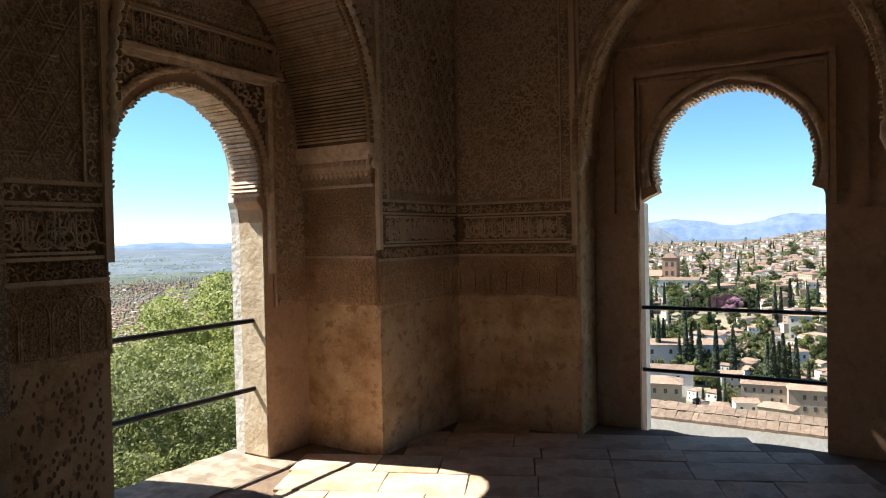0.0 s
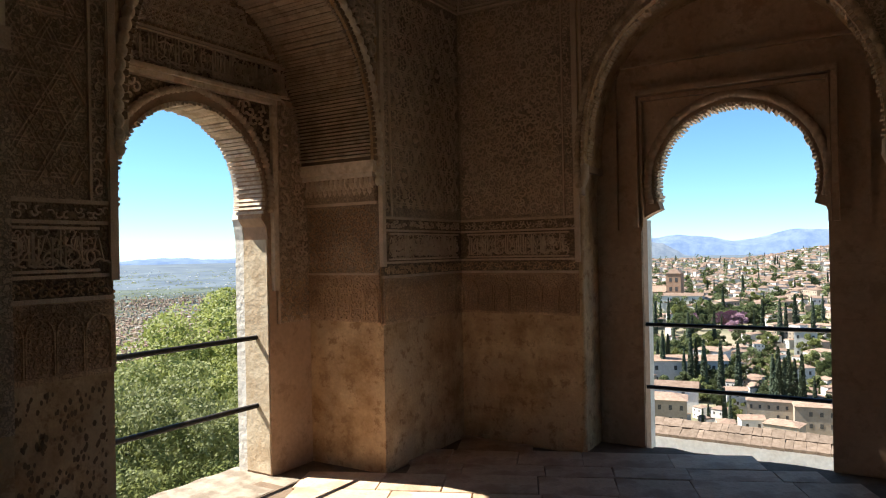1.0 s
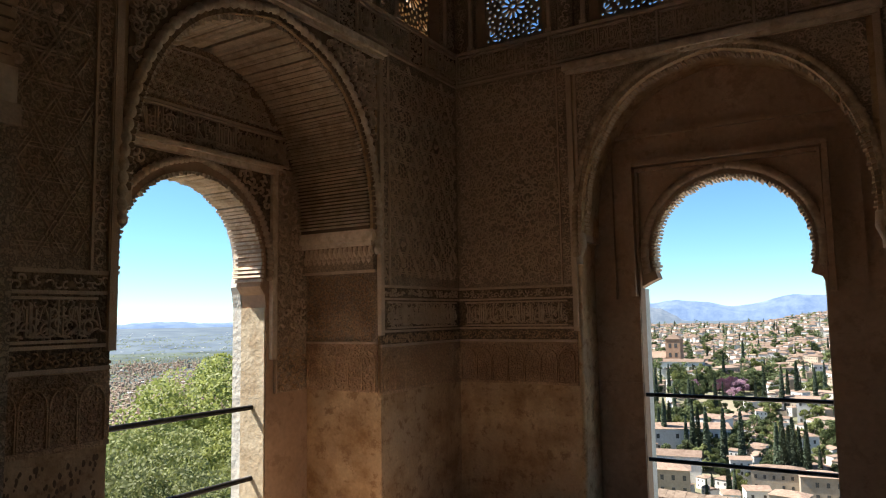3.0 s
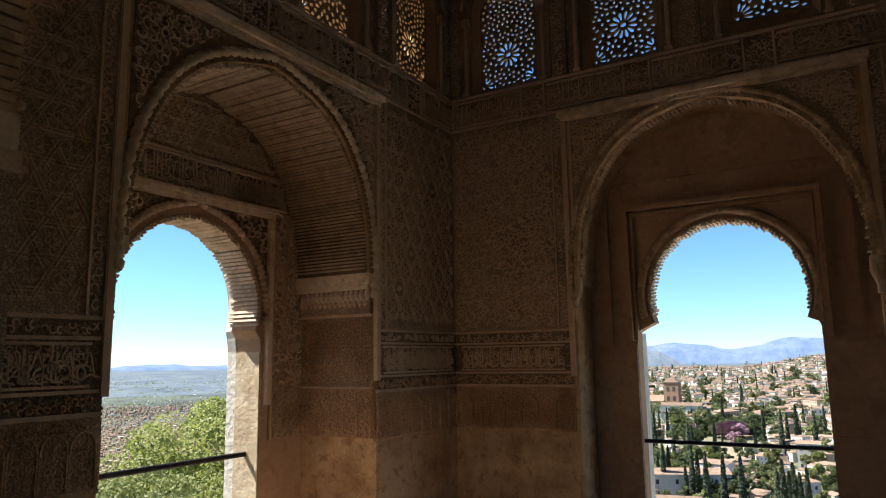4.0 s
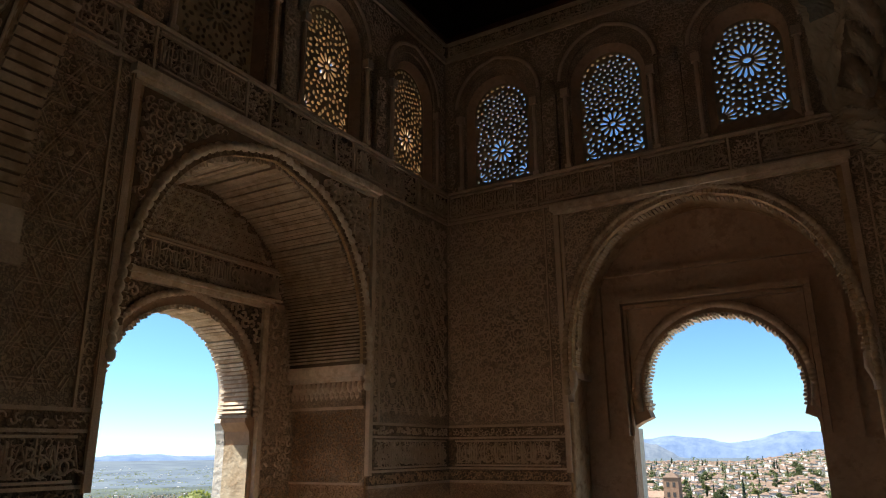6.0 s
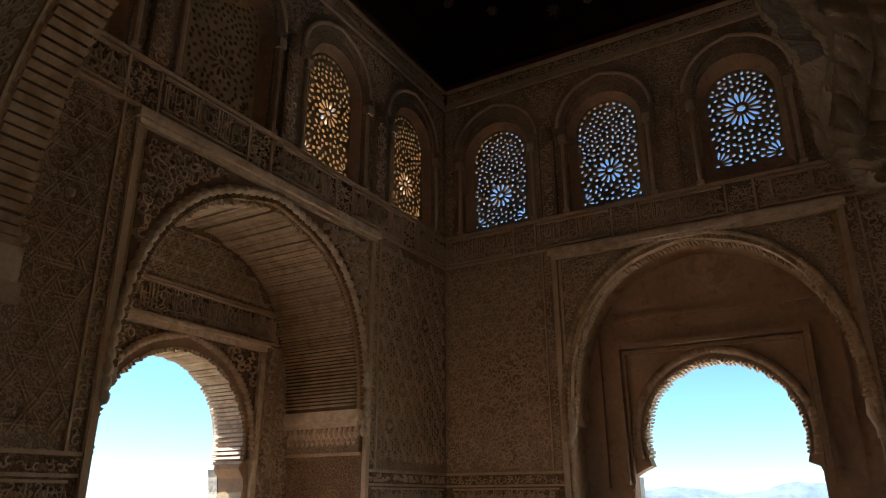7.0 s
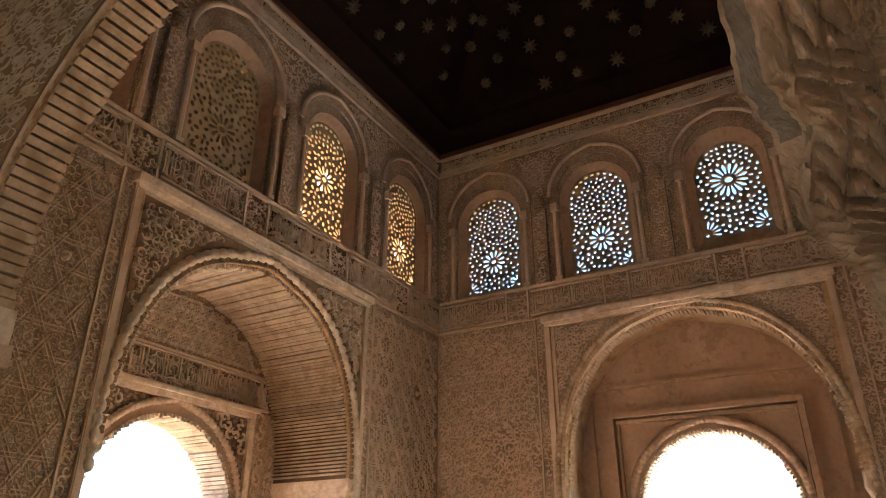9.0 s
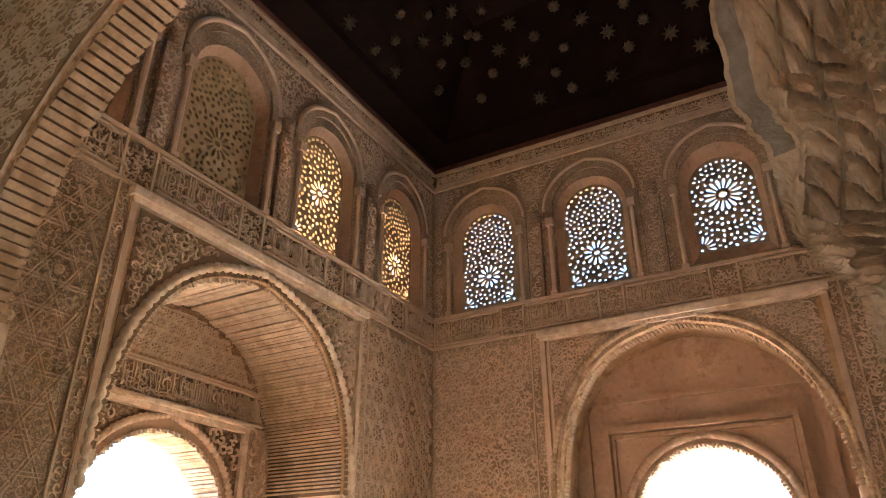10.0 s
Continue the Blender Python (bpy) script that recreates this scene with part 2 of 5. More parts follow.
def rect(u0, u1, v0, v1):
    return [(u0, v0), (u1, v0), (u1, v1), (u0, v1)]


def box(side, u0, u1, v0, v1, d0, d1):
    V = [on(side, u, v, d) for d in (d0, d1) for u, v in rect(u0, u1, v0, v1)]
    return V, [(0, 1, 2, 3), (7, 6, 5, 4), (0, 4, 5, 1), (1, 5, 6, 2), (2, 6, 7, 3), (3, 7, 4, 0)]


def join(*lists):
    V, F = [], []
    for v, f in lists:
        k = len(V)
        V += list(v)
        F += [tuple(i + k for i in q) for q in f]
    return V, F


TIP = 0.20  # half angle of the small point at the head of an arch


def bent(x, p):
    return math.copysign(abs(x) ** p, x)


def arch(cu, zc, a, b, n=40, low=0.0, tip=0.0, full=1.0):
    """Points of an arch from the right spring over the top to the left; low: degrees below the centre, tip: a slight point, full below 1: fuller shoulders."""
    out = []
    for i in range(n + 1):
        t = radians(-low + (180 + 2 * low) * i / n)
        k = 1 + tip * max(0.0, 1 - abs(t - math.pi / 2) / TIP)
        out.append((cu + a * bent(math.cos(t), full), zc + b * k * bent(math.sin(t), full)))
    return out


def doorway(cu, half, zc, a, b, low=0.0, tip=0.0, n=40, base=-0.1, spring=None, drop=0.16, full=1.0):
    """Outline of a door with an arch on corbels, from the right foot over the top to the left foot."""
    top = arch(cu, zc, a, b, n, low, tip, full)
    return [(cu + half, base), (cu + half, (spring or top[0][1]) - drop), (cu + half - 0.015, (spring or top[0][1]) - drop * 0.4), *top,
            (cu - half + 0.015, (spring or top[0][1]) - drop * 0.4), (cu - half, (spring or top[0][1]) - drop), (cu - half, base)]


def ribbon(side, pts, w, d0, d1, V, F, taper=0.55):
    """A raised strap along 2D points: broad at its foot, narrower on top."""
    k = len(V)
    n = len(pts)
    for i, (u, v) in enumerate(pts):
        a, b = pts[max(i - 1, 0)], pts[min(i + 1, n - 1)]
        tx, ty = b[0] - a[0], b[1] - a[1]
        l = math.hypot(tx, ty) or 1
        nx, ny = -ty / l * w / 2, tx / l * w / 2
        V += [on(side, u + nx, v + ny, d0), on(side, u + nx * taper, v + ny * taper, d1),
              on(side, u - nx * taper, v - ny * taper, d1), on(side, u - nx, v - ny, d0)]
    for i in range(n - 1):
        p, q = k + 4 * i, k + 4 * i + 4
        F += [(p, q, q + 1, p + 1), (p + 1, q + 1, q + 2, p + 2), (p + 2, q + 2, q + 3, p + 3)]
    F += [(k, k + 1, k + 2, k + 3), (k + 4 * n - 1, k + 4 * n - 2, k + 4 * n - 3, k + 4 * n - 4)]


def girih(side, u0, u1, v0, v1, cell, d, rnd, keep=lambda u, v: True, w=0.0075, rise=0.014, boss=True):
    """A field of interlaced double straps in three directions, a small flower in every hexagon and a boss here and there."""
    V, F = [], []
    edge = cell / math.sqrt(3)
    cu, cv = (u0 + u1) / 2, (v0 + v1) / 2
    reach = math.hypot(u1 - u0, v1 - v0) / 2

    def ok(u, v):
        return u0 + 0.006 < u < u1 - 0.006 and v0 + 0.006 < v < v1 - 0.006 and keep(u, v)
    for k in range(3):
        t = k * math.pi / 3
        ex, ey = math.cos(t), math.sin(t)
        nx, ny = -ey, ex
        m = int(reach / cell) + 2
        for i in range(-m, m):
            off = (i + 0.5) * cell
            for j in range(-int(reach / edge) - 2, int(reach / edge) + 2):
                a, b = (j + 0.07) * edge, (j + 0.93) * edge
                if (i + j + k) % 3 == 0:
                    b += edge * 0.5
                for q in (-1, 1):
                    o = off + q * cell * 0.062
                    p = [(cu + ex * s + nx * o, cv + ey * s + ny * o) for s in (a, b)]
                    p = [(x + rnd.uniform(-0.0012, 0.0012), y + rnd.uniform(-0.0012, 0.0012)) for x, y in p]
                    if ok(*p[0]) and ok(*p[1]) and rnd.random() < 0.97:
                        ribbon(side, p, w, d, d + rise * rnd.uniform(0.8, 1.1), V, F)
    rows = int((v1 - v0) / cell) + 3
    cols = int((u1 - u0) / (2 * edge)) + 3
    for j in range(-rows, rows):
        for i in range(-cols, cols):
            x, y = cu + (2 * i + (j % 2)) * edge, cv + j * cell
            r = edge * 0.5
            if not (ok(x - r, y - r) and ok(x + r, y + r)):
                continue
            if boss and (i + 2 * j) % 5 == 0 and j % 2 == 0:
                for z0, z1, q in ((0.0, 0.014, 0.026), (0.012, 0.026, 0.017), (0.024, 0.031, 0.009)):
                    n = len(V)
                    V += [on(side, x + q * f * math.cos(h * math.pi / 4), y + q * f * math.sin(h * math.pi / 4), d + z) for z, f in ((z0, 1.0), (z1, 0.7)) for h in range(8)]
                    F += [(n + h, n + (h + 1) % 8, n + 8 + (h + 1) % 8, n + 8 + h) for h in range(8)] + [tuple(n + 8 + h for h in range(8))]
                continue
            ribbon(side, [(x + r * 0.55 * math.cos(h * math.pi / 4), y + r * 0.55 * math.sin(h * math.pi / 4)) for h in range(9)], w * 0.8, d, d + rise * 0.6, V, F)
            for h in range(6):
                c_, s_ = math.cos(h * math.pi / 3), math.sin(h * math.pi / 3)
                ribbon(side, [(x + r * 0.7 * c_, y + r * 0.7 * s_), (x + r * 1.25 * c_, y + r * 1.25 * s_)], w, d, d + rise * 0.6, V, F)
    return V, F


def scrolls(side, u0, u1, v0, v1, cell, d, rnd, keep=lambda u, v: True, rise=0.014, w=0.013):
    """Arabesque: curling stems and hooked leaves, set at jittered points."""
    V, F = [], []
    v = v0 + cell / 2
    row = 0
    while v < v1:
        u = u0 + cell * (0.5 if row % 2 else 0.95)
        while u < u1:
            cu, cv = u + rnd.uniform(-0.2, 0.2) * cell, v + rnd.uniform(-0.2, 0.2) * cell
            ph, turn, sgn = rnd.uniform(0, 6.28), rnd.uniform(3.2, 5.6), rnd.choice((-1, 1))
            r0 = cell * rnd.uniform(0.5, 0.66)
            pts = []
            for i in range(9):
                t = i / 8
                r = r0 * (1 - 0.72 * t)
                pts.append((cu + r * math.cos(ph + sgn * turn * t), cv + r * math.sin(ph + sgn * turn * t)))
            if all(u0 < p[0] < u1 and v0 < p[1] < v1 and keep(*p) for p in pts):
                ribbon(side, pts, w * rnd.uniform(0.8, 1.25), d, d + rise * rnd.uniform(0.75, 1.1), V, F, 0.7)
            u += cell
        v += cell * 0.86
        row += 1
    return V, F


def letters(side, u0, u1, v0, v1, d, rnd, rise=0.013):
    """Worn carved bars, tall and low, over a base line: relief writing that cannot be read."""
    V, F = [], []
    h = v1 - v0
    w = h * 0.05
    for layer in (0, 1):
        u = u0 + w + layer * 0.07 * h
        while u < u1 - h * 0.2:
            k = rnd.random()
            if k < 0.45:
                ribbon(side, [(u, v0 + 0.16 * h), (u, v0 + h * rnd.uniform(0.72, 0.96))], w, d, d + rise, V, F, 0.8)
                if rnd.random() < 0.5:
                    ribbon(side, [(u, v0 + 0.16 * h), (u + 0.16 * h, v0 + 0.12 * h)], w, d, d + rise, V, F, 0.8)
                if rnd.random() < 0.4:
                    q = v0 + h * rnd.uniform(0.45, 0.7)
                    ribbon(side, [(u + 0.075 * h * (1 - math.cos(0.63 * i)), q + 0.08 * h * math.sin(0.63 * i)) for i in range(8)], w, d, d + rise, V, F, 0.8)
                u += h * 0.10
            elif k < 0.75:
                r = h * rnd.uniform(0.12, 0.18)
                c = v0 + h * rnd.uniform(0.28, 0.62)
                t0 = rnd.uniform(0, 6)
                ribbon(side, [(u + r + r * math.cos(t0 + 0.65 * i), c + r * math.sin(t0 + 0.65 * i)) for i in range(8)], w, d, d + rise, V, F, 0.8)
                u += h * 0.19
            else:
                l = h * rnd.uniform(0.3, 0.55)
                ribbon(side, [(u + l * i / 6, v0 + h * (0.16 + 0.16 * math.sin(math.pi * i / 6) * rnd.uniform(0.5, 1))) for i in range(7)], w, d, d + rise, V, F, 0.8)
                ribbon(side, [(u + l * (0.2 + 0.1 * i), v0 + h * (0.5 + 0.3 * math.sin(i * 0.9))) for i in range(6)], w * 0.7, d, d + rise * 0.8, V, F, 0.8)
                u += l * 0.6
    e = h * 0.05
    for a in (v0 + e / 2, v1 - e / 2):
        ribbon(side, [(u0, a), (u1, a)], e * 1.4, d, d + rise, V, F, 0.8)
    return V, F


def rope(points, r, lobes, deep=0.28, seg=8):
    """A round moulding along 3D points, beaded into lobes."""
    P = [Vector(p) for p in points]
    V, F = [], []
    L = [0.0]
    for a, b in zip(P, P[1:]):
        L.append(L[-1] + (b - a).length)
    steps = max(len(P), lobes * 4)
    ref = None
    for i in range(steps + 1):
        s = L[-1] * i / steps
        k = max(j for j in range(len(P) - 1) if L[j] <= s + 1e-9)
        f = (s - L[k]) / max(L[k + 1] - L[k], 1e-9)
        c = P[k].lerp(P[k + 1], min(f, 1.0))
        t = (P[k + 1] - P[k]).normalized()
        ref = ref or t.orthogonal().normalized()
        ref = (ref - t * ref.dot(t)).normalized()
        o = t.cross(ref)
        q = r * (1 - deep + deep * abs(math.sin(math.pi * lobes * i / steps)) ** 0.6)
        for j in range(seg):
            a = 2 * math.pi * j / seg
            V.append(c + (ref * math.cos(a) + o * math.sin(a)) * q)
    for i in range(steps):
        for j in range(seg):
            a, b = i * seg + j, i * seg + (j + 1) % seg
            F.append((a, b, b + seg, a + seg))
    F += [tuple(range(seg)), tuple(steps * seg + j for j in reversed(range(seg)))]
    return V, F


def bar(a, b, r, seg=10):
    return rope([a, b], r, 1, 0.0, seg)

# ---- the large structure ----
rnd = random.Random(7)
ROOM_E, TOP = 4.15, 5.39
BAND0, BAND1 = 3.56, 3.84
# niches: centre, half width, spring of arch
LC, LH, RC, RH = -2.152, 1.035, 2.08, 1.02
LDC, RDC = -2.155, 2.10
FULL = 0.88
L_IN = dict(zc=2.2, a=0.955, b=1.165, tip=0.03, full=FULL)
R_IN = dict(zc=2.2, a=0.972, b=1.235, tip=0.02, full=FULL)


def hole_wall(u0, u1, v1, door):
    return [(u0, -0.1), *reversed(door), (u1, -0.1), (u1, v1), (u0, v1)]


def window_hole(cu, half, z0, z1, n=16):
    return [(cu - half, z0), (cu + half, z0), *arch(cu, z1 - half, half, half, n)]


L_WIN = [(-0.560, 0.255), (-1.625, 0.262), (-2.65, 0.28), (-3.68, 0.27)]
R_WIN = [(0.538, 0.262), (1.548, 0.262), (2.608, 0.252), (3.62, 0.26)]
W0, W1 = 3.91, 4.85

niche_l = doorway(LC, LH, spring=2.2, low=0, n=48, **L_IN)
wall_w = tagged(mesh("wall_west", *plate("L", hole_wall(-4.0, 0.0, BAND0, niche_l), [], 0.0, -0.69), PLASTER),
                "ochre plastered west wall with a deep arched niche", "wall", kind="structure")
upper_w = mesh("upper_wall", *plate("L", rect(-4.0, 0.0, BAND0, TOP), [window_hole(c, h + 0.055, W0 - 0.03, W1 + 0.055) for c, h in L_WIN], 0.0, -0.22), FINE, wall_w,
               "upper wall finely carved in stucco")
niche_r = doorway(RC, RH, spring=2.2, low=0, n=48, **R_IN)
wall_n = tagged(mesh("wall_north", *plate("R", hole_wall(0.0, ROOM_E, BAND0, niche_r), [], 0.0, -0.40), PLASTER),
                "ochre plastered north wall with an arched niche", "wall", kind="structure")
upper_n = mesh("upper_wall", *plate("R", rect(0.0, ROOM_E, BAND0, TOP), [window_hole(c, h + 0.055, W0 - 0.03, W1 + 0.055) for c, h in R_WIN], 0.0, -0.22), FINE, wall_n,
               "upper wall finely carved in stucco")
door_l = doorway(LDC, 0.615, 1.96, 0.57, 0.575, low=14, n=40, spring=1.825)
mesh("niche_back", *plate("L", hole_wall(-3.30, -1.02, BAND0, door_l), [], -0.692, -0.93), SMOOTH, wall_w, "niche back wall with an arched doorway")
door_lo = doorway(LDC, 0.6085, 1.97, 0.60, 0.615, low=14, n=40, spring=1.835)
mesh("outer_reveal", *plate("L", hole_wall(-3.30, -1.02, BAND0, door_lo), [], -0.934, -1.02), LIME, wall_w, "rough whitewashed outer reveal")
door_r = doorway(RDC, 0.615, 2.05, 0.565, 0.565, low=20, n=40, spring=1.855, drop=0.07)
N_JAMB = 1.426  # the west jamb stands back under its corbel
door_r[-2:] = [(N_JAMB, door_r[-2][1]), (N_JAMB, door_r[-1][1])]
mesh("niche_back", *plate("R", hole_wall(0.9, 3.25, BAND0, door_r), [], -0.402, -0.54), SMOOTH, wall_n, "smooth niche back wall with an arched doorway")

mesh("outer_jamb", *box("R", 1.20, N_JAMB, -0.1, door_r[-2][1] - 0.004, -0.542, -0.66), LIME, wall_n, "pale rough outer jamb")


def flip(VF):
    return [(ROOM_E - x, y, z) for x, y, z in VF[0]], VF[1]


# the unseen east side: a narrow doorway to the open air, added for fill light
wall_e = tagged(mesh("wall_east", *flip(plate("L", hole_wall(-4.0, 0.4, TOP, doorway(LDC, 0.40, 1.9, 0.385, 0.4, low=8, n=40)), [], 0.0, -0.5)), PLASTER),
                "plain ochre plastered unseen wall, its arched doorway added for fill light", "wall", kind="structure")
tagged(mesh("wall_portico", *flip(box("L", -8.6, -4.0, 0.0, TOP, -0.002, -0.5)), PLASTER), "plain ochre plastered portico wall", "wall", kind="structure")
wall_pw = tagged(mesh("wall_portico", *box("L", -8.6, -4.175, 0.0, TOP, -0.002, -0.5), PLASTER), "plain ochre plastered portico wall", "wall", kind="structure")
CR, CX, CZ = 1.42, 2.087, 2.4
cross = [(CX + CR, -0.1), *arch(CX, CZ, CR, CR, 64), (CX - CR, -0.1)]
wall_s = tagged(mesh("wall_south", *plate("C", [(0.0, -0.1), *reversed(cross), (ROOM_E, -0.1), (ROOM_E, TOP), (0.0, TOP)], [], 0.0, 0.17), PLASTER),
                "plastered wall with a wide entrance arch", "wall", kind="structure")
# unseen portico south side: one arched opening to the open air, added for fill light
south = [[(u + 0.42, 0.0), *arch(u, 2.2, 0.42, 0.42, 24), (u - 0.42, 0.0)] for u in (2.6,)]
CROSS = -8.4
tagged(mesh("wall_arcade", *plate("C", [(0.0, 0.0), *reversed(south[0]), (ROOM_E, 0.0), (ROOM_E, TOP), (0.0, TOP)], [], 0.0, 0.3), PLASTER),
       "unseen plastered wall, one arched opening added for fill light", "wall", kind="structure")
CROSS = -4.0


def slab(x0, x1, y0, y1, z0, z1):
    V = [(x, y, z) for z in (z0, z1) for x, y in ((x0, y0), (x1, y0), (x1, y1), (x0, y1))]
    return V, [(3, 2, 1, 0), (4, 5, 6, 7), (0, 1, 5, 4), (1, 2, 6, 5), (2, 3, 7, 6), (3, 0, 4, 7)]


# unseen pale slab, added to bounce sunlight through the portico opening
tagged(mesh("terrace", *slab(-12, 18, -40, -8.72, -0.34, -0.06), GRAVEL), "unseen pale gravel slab bouncing sunlight into the portico", "terrace", kind="structure")


# floor bed with uneven outer sills
def sill(x0, x1, y0, y1, edge, axis):
    V, F = [], []
    n = 24
    for i in range(n + 1):
        f = i / n
        j = noise.noise((f * 6, edge, 3)) * 0.035
        for out in (0, 1):
            for z in (-0.006 if axis == "x" else -0.03, -0.5):
                if axis == "x":
                    V.append((x0 + j if out else x1, y0 + (y1 - y0) * f, z + (noise.noise((f * 5, 1, 8)) * 0.015 - 0.01 if z > -0.1 else 0)))
                else:
                    V.append((x0 + (x1 - x0) * f, y1 + j if out else y0, z + (noise.noise((f * 5, 4, 8)) * 0.02 - 0.01 if z > -0.1 else 0)))
    for i in range(n):
        a, b = 4 * i, 4 * i + 4
        F += [(a, b, b + 2, a + 2), (a + 2, b + 2, b + 3, a + 3)]
    return V, F


floor = tagged(mesh("floor", *slab(-0.69, ROOM_E, -8.7, 0.4, -0.3, -0.018), GROUT), "worn terracotta tiled floor with earthy joints", "floor", kind="structure")
mesh("sill", *sill(-1.10, -0.47, -2.85, -1.5, 2, "x"), SILL, floor, "worn stone sill at the doorway")
mesh("sill", *sill(1.45, 2.8, 0.4, 0.52, 5, "y"), GROUT, floor, "broken mortar sill")
rings = [([(x, y) for x, y in ((0, 0), (ROOM_E, 0), (ROOM_E, -4.0), (0, -4.0))], 5.435), ([(0.28, -0.28), (ROOM_E - 0.28, -0.28), (ROOM_E - 0.28, -3.72), (0.28, -3.72)], 5.50),
         ([(0.30, -0.30), (ROOM_E - 0.30, -0.30), (ROOM_E - 0.30, -3.7), (0.30, -3.7)], 5.56), ([(0.95, -0.95), (ROOM_E - 0.95, -0.95), (ROOM_E - 0.95, -3.05), (0.95, -3.05)], 6.15)]
V, F = [], []
for pts, z in rings:
    V += [(x, y, z) for x, y in pts]
for k in range(3):
    for i in range(4):
        F.append((4 * k + i, 4 * k + (i + 1) % 4, 4 * k + 4 + (i + 1) % 4, 4 * k + 4 + i))
F.append((12, 13, 14, 15))
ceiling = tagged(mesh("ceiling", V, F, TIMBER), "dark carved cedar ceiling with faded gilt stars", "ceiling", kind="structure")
tagged(mesh("roof_cover", *slab(-0.6, ROOM_E + 0.5, -4.17, 0.6, 6.3, 6.5), TIMBER), "closed dark timber roof", "roof", kind="structure")
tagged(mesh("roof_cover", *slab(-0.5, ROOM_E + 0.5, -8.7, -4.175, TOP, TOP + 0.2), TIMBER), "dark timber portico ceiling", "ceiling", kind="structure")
for nm, b in (("L", box("L", -4.0, -0.04, TOP, TOP + 0.045, -0.2, 0.045)), ("R", box("R", 0.0, ROOM_E, TOP, TOP + 0.045, -0.2, 0.045))):
    tagged(mesh("trim", *b, REDWOOD), "red-brown painted timber cornice strip", "trim", kind="structure")
for s, w in (("L", [(-4.6, 0.6)]), ("R", [(-0.3, 4.65)])):
    tagged(mesh("trim", *box(s, w[0][0], w[0][1], TOP + 0.047, 6.3, -0.22, -0.3), TIMBER), "dark timber wall plate under the roof", "trim", kind="structure")


def star(c, n, r, t, out):
    """A raised star or boss on the ceiling slopes; n: normal."""
    n = Vector(n).normalized()
    a = n.orthogonal().normalized()
    b = n.cross(a)
    k = len(out[0])
    for ring, q, h in ((0, 1.0, 0.0), (1, 0.75, 0.025)):
        for i in range(16):
            rr = r * q * (1.0 if i % 2 == 0 else t)
            out[0].append(Vector(c) + (a * math.cos(i * math.pi / 8) + b * math.sin(i * math.pi / 8)) * rr + n * h)
    for i in range(16):
        out[1].append((k + i, k + (i + 1) % 16, k + 16 + (i + 1) % 16, k + 16 + i))
    out[1].append(tuple(k + 16 + i for i in range(16)))


stars = ([], [])
for i in range(5):
    for j in range(9):
        f = (i + 0.5) / 5
        x = 0.6 + 3.0 * (j + 0.5 * (i % 2)) / 8.5
        if 0.35 + f * 0.6 < x < ROOM_E - 0.35 - f * 0.6:
            x += rnd.uniform(-0.05, 0.05)
            if rnd.random() < 0.25:
                continue
            star((x, -0.30 - 0.65 * f, 5.56 + 0.59 * f - 0.004), (0, -0.67, -0.74), 0.055 if (i + j) % 2 else 0.075, 0.75 if (i + j) % 2 else 0.5, stars)
            star((0.30 + 0.65 * f, -x, 5.56 + 0.59 * f - 0.004), (0.67, 0, -0.74), 0.055 if (i + j) % 2 else 0.075, 0.75 if (i + j) % 2 else 0.5, stars)
for i in range(6):
    for j in range(6):
        star((1.1 + 0.4 * i, -1.1 - 0.36 * j, 6.146), (0, 0, -1), 0.09 if (i + j) % 2 else 0.06, 0.55, stars)
mesh("ceiling_star", *stars, ROSETTE, ceiling, "faded gilt wooden stars")

# unseen slab beside the west doorway, added to cast shadow on sill and floor
tagged(mesh("wall_wing", *slab(-2.25, -1.95, -4.6, -2.60, -9.0, 2.45), LIME), "unseen whitewashed slab shading the west doorway", "wall", kind="structure")

# ---- carved ornament of the two walls ----
def strip(side, u0, u1, v0, v1, d, wall, material=STUCCO, label="", name="moulding"):
    mesh(name, *box(side, u0, u1, v0, v1, -0.01, d), material, wall, label)


